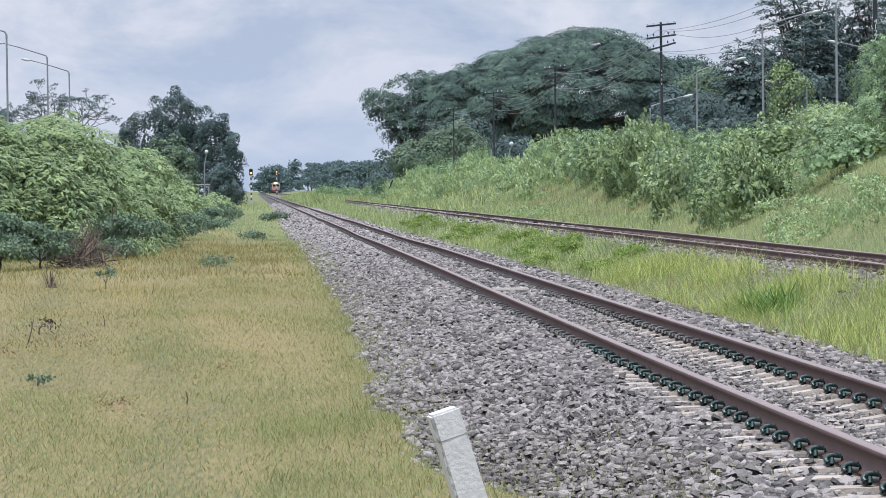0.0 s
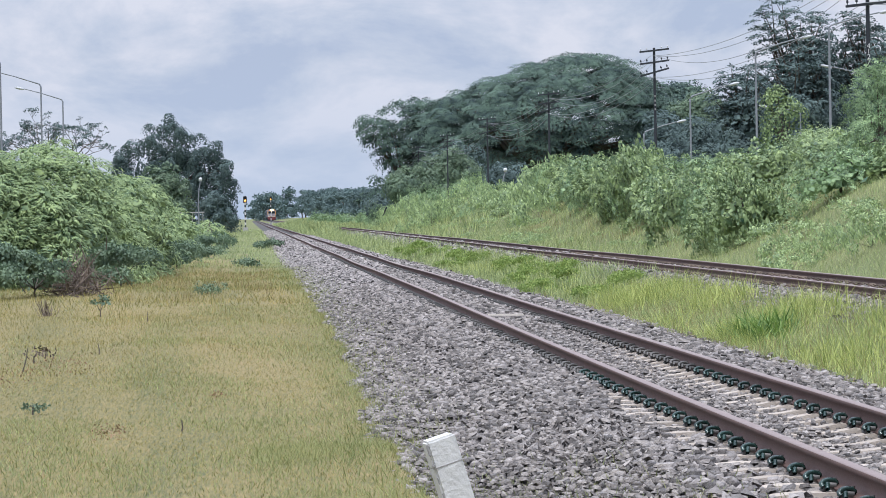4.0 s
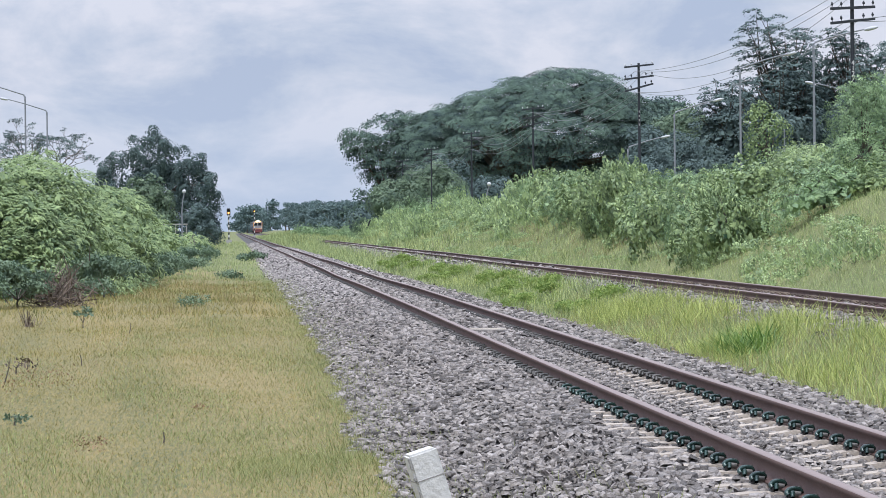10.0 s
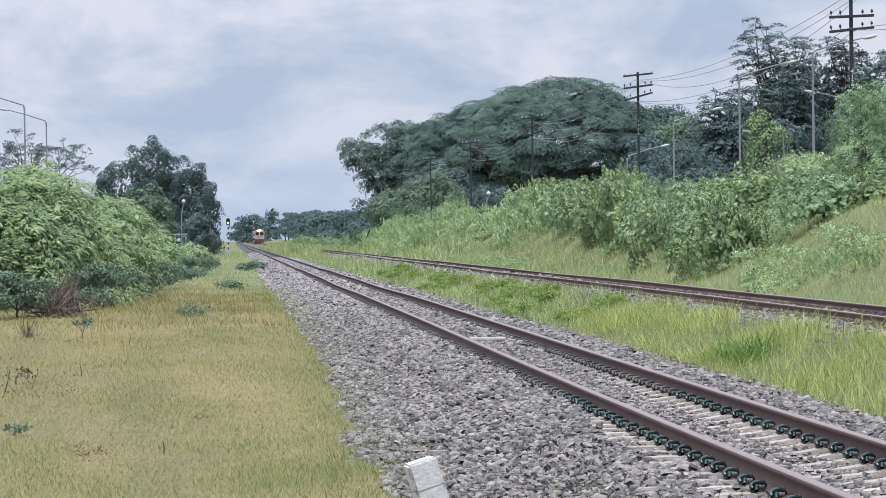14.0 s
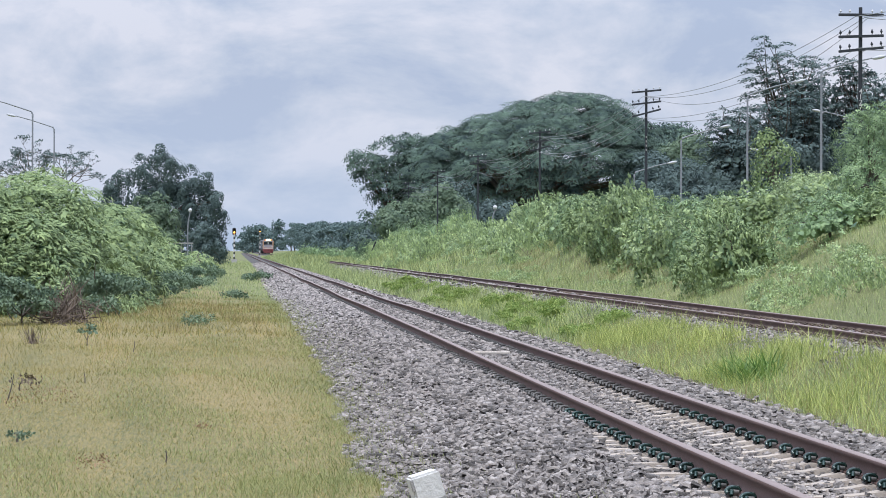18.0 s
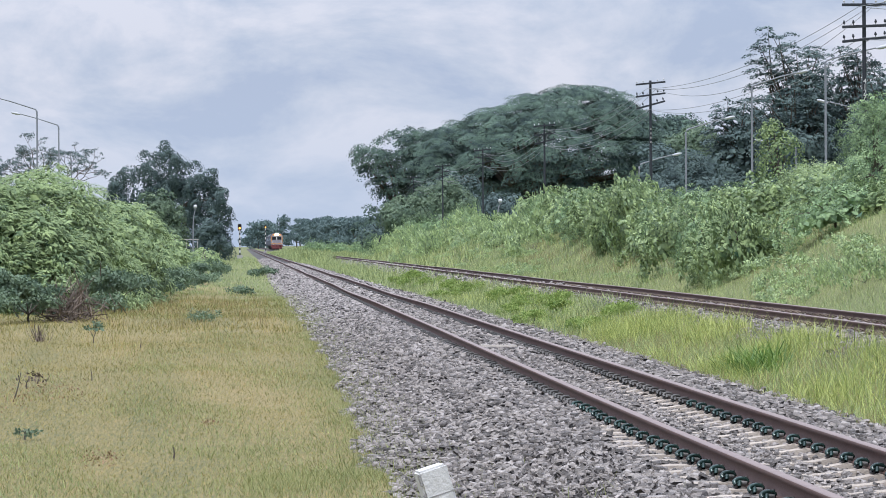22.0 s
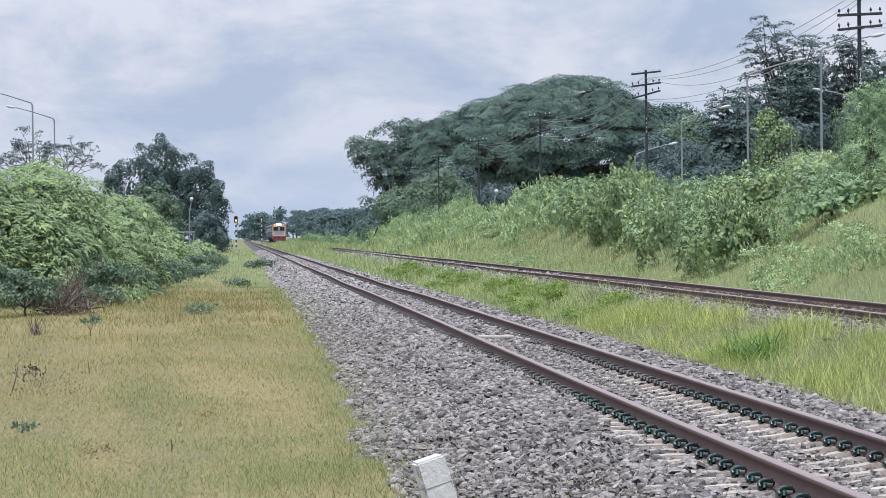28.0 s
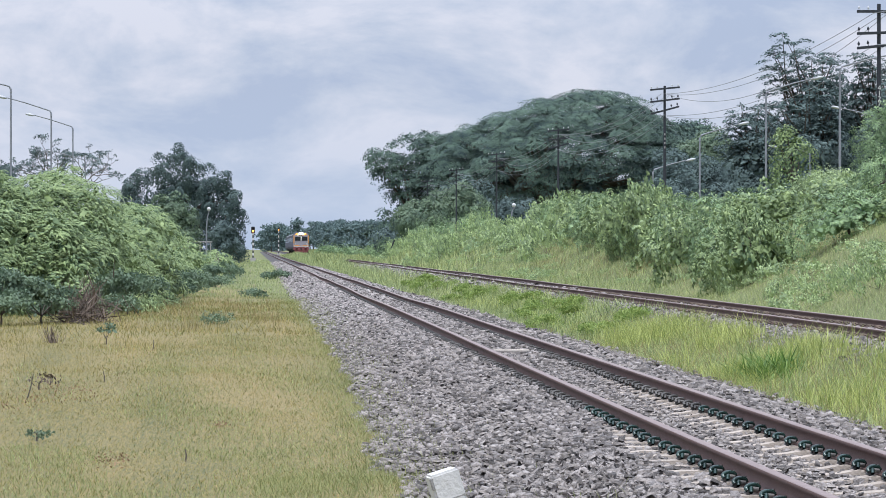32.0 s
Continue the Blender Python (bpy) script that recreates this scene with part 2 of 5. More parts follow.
def part(name, me, parent=None, label="", at=None):
    ob = new(name, me)
    if parent is not None:
        ob.parent = parent
    if at is not None:
        ob.matrix_local = at
    if label:
        tagged(ob, label)
    return ob


def thing(name, at, label, category, group="", kind=""):
    ob = new(name)
    ob.empty_display_size = 0.2
    ob.matrix_world = at
    return tagged(ob, label, category, group, kind)


def bm_mesh(name, bm, mat, smooth=False):
    me = bpy.data.meshes.new(name)
    bm.normal_update()
    bm.to_mesh(me)
    bm.free()
    me.materials.append(mat)
    if smooth:
        for p in me.polygons:
            p.use_smooth = True
    return me


def box(name, sx, sy, sz, mat, centre=(0, 0, 0), bevel=0.0, taper=1.0):
    bm = bmesh.new()
    bmesh.ops.create_cube(bm, size=1)
    for v in bm.verts:
        k = taper if v.co.z > 0 else 1.0
        v.co = Vector((v.co.x * sx * k + centre[0], v.co.y * sy * k + centre[1], v.co.z * sz + centre[2]))
    if bevel:
        bmesh.ops.bevel(bm, geom=bm.edges[:], offset=bevel, segments=2, affect="EDGES")
    return bm_mesh(name, bm, mat)


def tube_arrays(points, radii, sides=7):
    """Vertices and quads of a tapered tube along points."""
    pts = np.array(points, float)
    tang = np.gradient(pts, axis=0)
    tang /= np.linalg.norm(tang, axis=1)[:, None] + 1e-9
    ref = np.where(np.abs(tang[:, 2:3]) > 0.9, [[1.0, 0, 0]], [[0, 0, 1.0]])
    u = np.cross(tang, ref)
    u /= np.linalg.norm(u, axis=1)[:, None] + 1e-9
    v = np.cross(tang, u)
    a = np.linspace(0, 2 * np.pi, sides, endpoint=False)
    ring = np.cos(a)[None, :, None] * u[:, None] + np.sin(a)[None, :, None] * v[:, None]
    verts = (pts[:, None] + ring * np.array(radii)[:, None, None]).reshape(-1, 3)
    n = len(pts)
    i, j = np.meshgrid(np.arange(n - 1), np.arange(sides), indexing="ij")
    k = (j + 1) % sides
    quads = np.stack([i * sides + j, i * sides + k, (i + 1) * sides + k, (i + 1) * sides + j], -1).reshape(-1, 4)
    return verts, quads


def tubes(name, list_of, mat, sides=7):
    V, F, o = [], [], 0
    for pts, rad in list_of:
        v, f = tube_arrays(pts, rad, sides)
        V.append(v), F.append(f + o)
        o += len(v)
    return mesh_of(name, np.concatenate(V), np.concatenate(F), mat, True)


def frames_from(direction, up):
    """Rotation matrices whose y axis lies along direction and whose z axis leans to up."""
    y = direction / (np.linalg.norm(direction, axis=1)[:, None] + 1e-9)
    x = np.cross(y, up)
    x /= np.linalg.norm(x, axis=1)[:, None] + 1e-9
    z = np.cross(x, y)
    return np.stack([x, y, z], -1)


def scatter(name, tv, tf, origins, mats, sizes, mat):
    """One mesh that repeats a small template at many places."""
    tv, tf = np.array(tv, float), np.array(tf, int)
    m = len(origins)
    v = np.einsum("mij,kj->mki", mats, tv) * np.asarray(sizes).reshape(m, 1, -1) + origins[:, None]
    f = tf[None] + (np.arange(m) * len(tv))[:, None, None]
    return mesh_of(name, v.reshape(-1, 3), f.reshape(-1, tf.shape[1]), mat)


BLADE_V = [(-0.5, 0, 0), (0.5, 0, 0), (0.36, 0.55, 0.06), (-0.36, 0.55, 0.06), (0.05, 1, 0.28), (-0.05, 1, 0.28)]
BLADE_F = [(0, 1, 2, 3), (3, 2, 4, 5)]
SHORT_V = [(-0.5, 0, 0), (0.5, 0, 0), (0.14, 1, 0.22), (-0.14, 1, 0.22)]
SHORT_F = [(0, 1, 2, 3)]
LEAF_V, LEAF_F = [], []
for _k in range(3):
    _a = 2 * math.pi * _k / 3 + 0.3 * (_k % 2)
    _c, _s, _d = math.cos(_a), math.sin(_a), 0.25 * (_k % 3) - 0.2
    _o = len(LEAF_V)
    LEAF_V += [(0.1 * _c, 0.1 * _s, 0), (0.55 * _c - 0.27 * _s, 0.55 * _s + 0.27 * _c, _d * 0.6 + 0.06), (_c, _s, _d - 0.1), (0.55 * _c + 0.27 * _s, 0.55 * _s - 0.27 * _c, _d * 0.6 + 0.02)]
    LEAF_F += [(_o, _o + 1, _o + 2, _o + 3)]
FROND_V, FROND_F = [], []                         # a feathery leaf, drawn as two drooping sides of an arching rib
for _k in range(2):
    _y = 0.04 + 0.48 * _k
    _z, _z1 = (0.16 * math.sin(_q * 2.4) - 0.30 * _q * _q for _q in (_y, _y + 0.48))
    _w, _w1 = (0.16, 0.15) if _k == 0 else (0.15, 0.02)
    for _sg in (-1, 1):
        _o = len(FROND_V)
        FROND_V += [(0, _y, _z), (_sg * _w, _y + 0.06, _z - 0.07), (_sg * _w1, _y + 0.48, _z1 - 0.06), (0, _y + 0.48, _z1)]
        FROND_F += [(_o, _o + 1, _o + 2, _o + 3) if _sg > 0 else (_o + 3, _o + 2, _o + 1, _o)]
SPRAY_V, SPRAY_F = [], []                         # a shoot with leaves to both sides
for _k in range(7):
    _y, _sg = 0.10 + 0.13 * _k, (-1, 1)[_k % 2]
    _w, _z = 0.34 - 0.02 * _k, 0.12 * math.sin(_k * 1.7)
    _o = len(SPRAY_V)
    SPRAY_V += [(0, _y, 0), (_sg * _w * 0.5, _y - 0.02, _z + 0.05), (_sg * _w, _y + 0.12, _z - 0.04), (_sg * _w * 0.45, _y + 0.16, _z + 0.02)]
    SPRAY_F += [(_o, _o + 1, _o + 2, _o + 3) if _sg > 0 else (_o + 3, _o + 2, _o + 1, _o)]


FINE_V = [(-0.3, 0, 0.0), (0.02, 0.5, -0.08), (0.3, 0.02, 0.03), (-0.02, -0.5, -0.10)]
FINE_F = [(0, 3, 2, 1)]


def unit(v):
    return v / (np.linalg.norm(v, axis=1)[:, None] + 1e-9)


def blades(name, places, height, mat, width=0.09, lean=0.35):
    m = len(places)
    a = rng.uniform(0, 2 * np.pi, m)
    d = np.stack([np.cos(a) * lean * rng.uniform(0.2, 1.2, m), np.sin(a) * lean * rng.uniform(0.2, 1.2, m), np.ones(m)], 1)
    fr = frames_from(d, np.stack([np.cos(a), np.sin(a), np.zeros(m)], 1))
    h = height * rng.uniform(0.5, 1.25, m)
    w = h * width * rng.uniform(0.7, 1.3, m)
    tv, tf = (BLADE_V, BLADE_F) if mat in (M_TALL, M_TUFT) else (SHORT_V, SHORT_F)
    return scatter(name, tv, tf, places, fr, fit_sizes(fr, w, h), mat)


def fit_sizes(fr, w, h):
    """Grass is scaled by its height; the width goes into the frame."""
    fr[:, :, 0] *= (w / h)[:, None]
    return h[:, None]


def crown(name, lobes, count, size, mat, template="leaf", flat=0.6, inner=0.25, seed=0):
    """Leaves over many lobes (x, y, z, rx, ry, rz), denser on the outside, with an uneven outline."""
    r = np.random.default_rng(seed)
    lobes = np.array(lobes, float)
    area = (lobes[:, 3] * lobes[:, 4] + lobes[:, 3] * lobes[:, 5] + lobes[:, 4] * lobes[:, 5])
    shell = np.minimum(area, 3 * np.median(area))
    deep = int(count * 0.09)                      # large leaves inside close the crown
    pick = np.concatenate([r.choice(len(lobes), count - deep, p=shell / shell.sum()), r.choice(len(lobes), deep, p=area / area.sum())])
    d = unit(r.normal(size=(count, 3)))
    low = d[:, 2] < -0.25
    d[low, 2] *= -0.6
    depth = 1 - inner * r.uniform(0, 1, count) ** 2 + 0.10 * r.normal(size=count)
    depth[count - deep:] = r.uniform(0.2, 0.72, deep)
    p = lobes[pick, :3] + d * lobes[pick, 3:] * depth[:, None]
    nrm = unit(d * [1, 1, 1.2] + r.normal(size=(count, 3)) * flat)
    s = size * r.uniform(0.6, 1.4, count)
    s[count - deep:] *= 1.5 if template == "leaf" else 1.9
    t = unit(np.cross(nrm, r.normal(size=(count, 3))))
    fr = frames_from(t, nrm)
    tv, tf = (FINE_V, FINE_F) if template == "fine" else (LEAF_V, LEAF_F)
    return scatter(name, tv, tf, p, fr, s[:, None], mat)


def plates(name, P, cover, size, mat, template="fine", flat=0.35, deep=0.06, seed=0, loose=0.10):
    """Foliage in separate clumps: each row is a shallow cap (x, y, z, radius, height, axis x, y, z) with a ragged rim."""
    r = np.random.default_rng(seed)
    P = np.array(P, float)
    tv, tf = {"fine": (FINE_V, FINE_F), "leaf": (LEAF_V, LEAF_F), "frond": (FROND_V, FROND_F), "spray": (SPRAY_V, SPRAY_F)}[template]
    worth = {"fine": 0.30, "leaf": 0.55, "frond": 0.24, "spray": 0.45}[template]
    each = np.maximum(6, (cover * np.pi * P[:, 3] ** 2 * np.sqrt(1 + (P[:, 4] / P[:, 3]) ** 2) / (worth * size * size)).astype(int))
    own = np.repeat(np.arange(len(P)), each)
    n = len(own)
    ax = unit(P[own, 5:8])
    fr0 = frames_from(unit(np.cross(ax, [0.31, 0.95, 0.02]) + 1e-6), ax)
    k1, k2 = r.uniform(0, 6.3, len(P))[own], r.uniform(0, 6.3, len(P))[own]
    phi, rho = r.uniform(0, 2 * np.pi, n), np.sqrt(r.uniform(0, 1, n))
    rim = 1 + 0.22 * np.sin(2 * phi + k1) + 0.16 * np.sin(5 * phi + k2) + 0.10 * r.normal(size=n) * rho
    rad, h = P[own, 3], P[own, 4]
    c, s_ = np.cos(phi), np.sin(phi)
    loc = np.stack([rad * rho * rim * c, rad * rho * rim * s_, h * (1 - 1.3 * rho * rho) + loose * rad * r.normal(size=n)], 1)
    p = P[own, :3] + np.einsum("mij,mj->mi", fr0, loc)
    inner = r.uniform(size=n) < deep              # a few leaves hang below the cap
    p[inner, 2] -= (rad * r.uniform(0.2, 0.9, n))[inner]
    slope = 2.6 * h / rad * rho
    nrm = np.einsum("mij,mj->mi", fr0, unit(np.stack([slope * c, slope * s_, np.ones(n)], 1)))
    swell = np.einsum("mij,mj->mi", fr0, unit(np.stack([1.7 * slope * c, 1.7 * slope * s_, np.ones(n)], 1)))
    nrm = unit(nrm + r.normal(size=(n, 3)) * flat)
    s = size * r.uniform(0.65, 1.35, n)
    if template in ("frond", "spray"):
        out = np.einsum("mij,mj->mi", fr0, np.stack([c * (0.35 if template == "frond" else 1.0), s_, -slope * 0.3], 1)) + r.normal(size=(n, 3)) * [0.35, 0.25, 0.14]
        if template == "spray":
            out = out + [0, 0, 0.5]
        fr = frames_from(unit(out), nrm)
    else:
        fr = frames_from(unit(np.cross(nrm, r.normal(size=(n, 3)))), nrm)
    tv, tf = np.array(tv, float), np.array(tf, int)
    V = (np.einsum("mij,kj->mki", fr, tv) * s[:, None, None] + p[:, None]).reshape(-1, 3)
    F = (tf[None] + (np.arange(n) * len(tv))[:, None, None]).reshape(-1, 4)
    me = mesh_of(name, V, F, mat, True)
    if template != "frond":                       # leaves shade with the swell of their clump
        me.normals_split_custom_set_from_vertices(np.repeat(unit(swell + r.normal(size=(n, 3)) * 0.5 * flat), len(tv), 0))
    return me


def caps_over(r, n, c, rad, size, low=0.3, inside=0.8, tall=0.5, up=0.7):
    """Caps spread over the upper shell of an ellipsoid; the axes point out and up."""
    d = unit(r.normal(size=(n, 3)))
    d[:, 2] = np.abs(d[:, 2]) * (1 + low) - low
    d[:, 1] = np.where(r.uniform(size=n) < 0.4, -np.abs(d[:, 1]), d[:, 1])
    k = r.uniform(inside, 1.04, n)
    p = np.array(c) + d * np.array(rad) * k[:, None]
    s = size * r.uniform(0.6, 1.4, n)
    a = unit(d + [0, 0, up] + r.normal(size=(n, 3)) * 0.18)
    return np.column_stack([p, s, s * tall * r.uniform(0.7, 1.3, n), a])


def lobes_in(r, n, box_c, box_r, size, low=0.5, inside=0.45):
    """Lobes spread over the upper shell of an ellipsoid."""
    d = unit(r.normal(size=(n, 3)))
    d[:, 2] = np.abs(d[:, 2]) * (1 + low) - low
    k = r.uniform(inside, 1.0, n) ** 0.6
    c = np.array(box_c) + d * np.array(box_r) * k[:, None]
    s = size * r.uniform(0.6, 1.35, n)
    return np.column_stack([c, s * 1.15, s * 1.15, s * 0.75])


def limbs_to(r, base, fork, lobes, radius, n=10):
    """A tapered trunk with limbs that reach some of the lobes."""
    out = []
    b, f = np.array(base, float), np.array(fork, float)
    mid = (b + f) / 2 + r.normal(size=3) * [0.05, 0.05, 0] * np.linalg.norm(f - b)
    out.append(([b - [0, 0, 0.15], b + (mid - b) * 0.5, mid, f], [radius * 1.35, radius, radius * 0.85, radius * 0.7]))
    for i in r.choice(len(lobes), min(n, len(lobes)), replace=False):
        e_ = lobes[i, :3]
        q = (f + e_) / 2 + [0, 0, 0.1 * np.linalg.norm(e_ - f)] + r.normal(size=3) * 0.05 * np.linalg.norm(e_ - f)
        out.append(([f - (f - b) * 0.08, (f + q) / 2, q, e_], [radius * 0.55, radius * 0.4, radius * 0.25, radius * 0.06]))
    return out


# ---- ground ----
def smooth(a, b, x):
    t = np.clip((x - a) / (b - a), 0, 1)
    return t * t * (3 - 2 * t)


def left_level(y):
    return -0.46 + 0.25 * smooth(38, 115, y)


def toe(y):
    """Where the ballast meets the grass beside the near track."""
    return 1.10 + 0.37 * smooth(26, 60, y) - 0.13 * smooth(70, 110, y) + 0.45 * smooth(150, 300, y) + 0.85 * (1 - smooth(19.5, 27, y)) + 0.10 * np.sin(np.asarray(y, float) * 1.3) * np.sin(np.asarray(y, float) * 0.47)


def ground_z(x, y):
    x, y = np.asarray(x, float), np.asarray(y, float)
    z = left_level(y)
    z = z + (-0.14 - z) * smooth(3.6, 5.0, x)
    z = z + 0.38 * smooth(5.6, 7.4, x)
    bank = 1 - 0.75 * smooth(240, 420, y)
    z = z + bank * (2.0 * smooth(9.6, 14.6, x) + 0.75 * smooth(14, 18.5, x) - 0.6 * smooth(19, 23, x))
    z = z + 0.05 * np.sin(x * 0.9 + y * 0.23) * np.sin(y * 0.31 - x * 0.4) * (np.abs(x - 5.5) > 4.3)
    return z - 0.35 * smooth(-14, -60, x)


gx = np.concatenate([[-3500, -1200, -400, -150, -70, -40, -25], np.arange(-18, 30, 0.5), [34, 40, 50, 70, 110, 200, 500, 1400, 3500]])
gy = np.concatenate([[-4000, -600, -150, -100], np.arange(-90, 0, 5), np.arange(0, 130, 1.5), np.arange(130, 460, 8), [500, 560, 650, 800, 1000, 1300, 1700, 2300, 3200, 4600]])
GX, GY = np.meshgrid(gx, gy)
GZ = ground_z(GX, GY)
nx = len(gx)
ii, jj = np.meshgrid(np.arange(len(gy) - 1), np.arange(nx - 1), indexing="ij")
quads = np.stack([ii * nx + jj, ii * nx + jj + 1, (ii + 1) * nx + jj + 1, (ii + 1) * nx + jj], -1).reshape(-1, 4)
ground = part("ground", mesh_of("ground", np.stack([GX, GY, GZ], -1).reshape(-1, 3), quads, M_GROUND, True))
ground.data.materials.append(M_GREEN)
ground.data.polygons.foreach_set("material_index", ((GX[:-1, :-1] > 4.6) | (GY[:-1, :-1] + 16 * np.sin(GX[:-1, :-1] * 1.3) + 9 * np.clip(GX[:-1, :-1], -2, 2) + np.random.default_rng(5).uniform(-30, 30, GX[:-1, :-1].shape) > 128)).astype(np.int32).ravel())
tagged(ground, "dry yellow-green grassy ground beside the railway", "ground", kind="structure")


# ---- tracks ----
def near_bed(x, y):
    """Top of the ballast of the near track."""
    x, y = np.asarray(x, float), np.asarray(y, float)
    t = toe(y)
    left = left_level(y) - 0.035 + (0.005 - left_level(y)) * np.clip((x - t) / (2.45 - t), 0, 1)
    z = np.minimum(left, -0.03)
    z = z + (0.010 - 0.030 * (1 - smooth(34, 46, y))) * ((x > 3.2) & (x < 4.25)) + 0.010 * ((x > 2.72) & (x <= 3.2))
    z = z + 0.02 * smooth(40, 60, y)
    return z - 0.075 * smooth(4.7, 5.7, x)


def far_bed(x, y):
    x = np.asarray(x, float)
    return FAR_TOP - 0.02 - 0.2 * smooth(1.0, 1.75, np.abs(x - FAR_C)) + 0 * np.asarray(y, float)


def bed_mesh(name, fn, x0, x1, ys, nxs, mat):
    xs = np.linspace(0, 1, nxs)
    V = []
    for y in ys:
        a = x0(y) if callable(x0) else x0
        X = a + (x1 - a) * xs
        V.append(np.stack([X, np.full(nxs, y), fn(X, np.full(nxs, y)) - 0.035], 1))
    n = len(ys)
    i, j = np.meshgrid(np.arange(n - 1), np.arange(nxs - 1), indexing="ij")
    q = np.stack([i * nxs + j, i * nxs + j + 1, (i + 1) * nxs + j + 1, (i + 1) * nxs + j], -1).reshape(-1, 4)
    return mesh_of(name, np.concatenate(V), q, mat, True)


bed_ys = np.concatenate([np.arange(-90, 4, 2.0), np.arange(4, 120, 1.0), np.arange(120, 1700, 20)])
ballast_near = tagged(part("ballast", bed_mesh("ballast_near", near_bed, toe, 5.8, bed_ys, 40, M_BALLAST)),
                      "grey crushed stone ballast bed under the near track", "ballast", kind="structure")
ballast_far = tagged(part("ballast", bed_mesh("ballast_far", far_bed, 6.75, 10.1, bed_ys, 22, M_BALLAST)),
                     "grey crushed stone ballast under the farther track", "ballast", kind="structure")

RAIL_PROFILE = [(-0.062, 0), (0.062, 0), (0.062, 0.012), (0.012, 0.030), (0.010, 0.108), (0.035, 0.122), (0.035, 0.146), (0.026, 0.152),
                (-0.026, 0.152), (-0.035, 0.146), (-0.035, 0.122), (-0.010, 0.108), (-0.012, 0.030), (-0.062, 0.012)]


def rail_pair(name, centre, z0, scale, y0, y1, label, wobble):
    ys = np.concatenate([np.arange(y0, 260, 2.0), np.arange(260, y1, 20.0)])
    k = len(RAIL_PROFILE)
    track = thing(name, pose(centre, 0, z0), label, "railway track", kind="structure")
    for sx in (-HALF, HALF):
        off = wobble * (np.sin(ys / 9.5) + 0.6 * np.sin(ys / 4.7 + 1 + sx))
        zof = 0.7 * wobble * (np.sin(ys / 12.0 + 2) + 0.7 * np.sin(ys / 5.9 + sx))
        V = np.array([[(sx + o + px * scale, y, pz * scale + dz) for px, pz in RAIL_PROFILE] for y, o, dz in zip(ys, off, zof)]).reshape(-1, 3)
        n = len(ys)
        i, j = np.meshgrid(np.arange(n - 1), np.arange(k), indexing="ij")
        j2 = (j + 1) % k
        q = np.stack([i * k + j, (i + 1) * k + j, (i + 1) * k + j2, i * k + j2], -1).reshape(-1, 4)
        me = mesh_of("rail", V, q, M_RAIL)
        me.materials.append(M_RAILTOP)
        me.polygons.foreach_set("material_index", np.isin(j.ravel(), (6, 7, 8)).astype(np.int32))
        part("rail", me, track)
    return track


near_track = rail_pair("near_track", NEAR_C, 0.011, 1.0, -90.0, 1700, "rusty brown steel rails on concrete sleepers in ballast", 0.012)
far_track = rail_pair("far_track", FAR_C, FAR_TOP, 0.87, -90.0, 1700, "older rusty rails half sunk in ballast and grass", 0.010)


def sleeper_mesh():
    """A prestressed sleeper: thick at the rail seats, waisted in the middle."""
    xs = [-1.0, -0.93, -0.80, -0.42, -0.30, -0.12, 0.12, 0.30, 0.42, 0.80, 0.93, 1.0]
    zs = [-0.055, -0.012, 0.0, 0.0, -0.02, -0.035, -0.035, -0.02, 0.0, 0.0, -0.012, -0.055]
    V, F = [], []
    for x, z in zip(xs, zs):
        V += [(x, -0.13, -0.18), (x, -0.085, z), (x, 0.085, z), (x, 0.13, -0.18)]
    for i in range(len(xs) - 1):
        for j in range(3):
            a = i * 4 + j
            F.append((a, a + 1, a + 5, a + 4))
    F += [(0, 3, 2, 1), (44, 45, 46, 47)]
    return mesh_of("sleeper", V, F, M_SLEEPER)


def clip_mesh():
    """A bent spring clip on its shoulder."""
    loop = [(-0.03 - 0.052 * math.cos(a), -0.02 + 0.045 * math.sin(a * 0.5), 0.034 + 0.026 * math.sin(a)) for a in [-0.6 + 0.42 * k for k in range(11)]]
    v, f = tube_arrays(loop, [0.016] * len(loop), 7)
    v2, f2 = tube_arrays([(-0.05, -0.055, 0.006), (-0.045, -0.02, 0.034), (-0.03, 0.03, 0.040), (0.0, 0.05, 0.028)], [0.014, 0.017, 0.017, 0.012], 7)
    v3, f3 = tube_arrays([(-0.075, 0.0, -0.01), (-0.06, 0.0, 0.02), (-0.03, 0.0, 0.028), (0.012, 0.0, 0.024)], [0.026, 0.024, 0.022, 0.020], 6)
    v4, f4 = tube_arrays([(0.0, 0.045, 0.02), (0.012, 0.05, 0.05), (0.016, 0.05, 0.072)], [0.016, 0.015, 0.010], 6)
    me = mesh_of("clip", np.concatenate([v, v2, v3, v4]), np.concatenate([f, f2 + len(v), f3 + len(v) + len(v2), f4 + len(v) + len(v2) + len(v3)]), M_CLIP, True)
    me.materials.append(M_CLIP_GREY)                   # the cast shoulder and its nub are bare iron
    me.polygons.foreach_set("material_index", (np.arange(len(me.polygons)) >= len(f) + len(f2)).astype(np.int32))
    return me


def plain_clip():
    """The same clip with fewer faces, for the distance."""
    v, f = tube_arrays([(-0.02, -0.05, 0.02), (-0.08, 0.0, 0.05), (-0.02, 0.04, 0.05), (0.025, 0.0, 0.035)], [0.016] * 4, 4)
    return mesh_of("clip", v, f, M_CLIP)


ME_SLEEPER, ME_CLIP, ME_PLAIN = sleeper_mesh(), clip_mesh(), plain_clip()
# Clips past the 34th sleeper take a paler grey than the green ones.
ME_CLIP_GREY = ME_CLIP.copy()
ME_CLIP_GREY.materials[0] = M_CLIP_GREY
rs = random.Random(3)
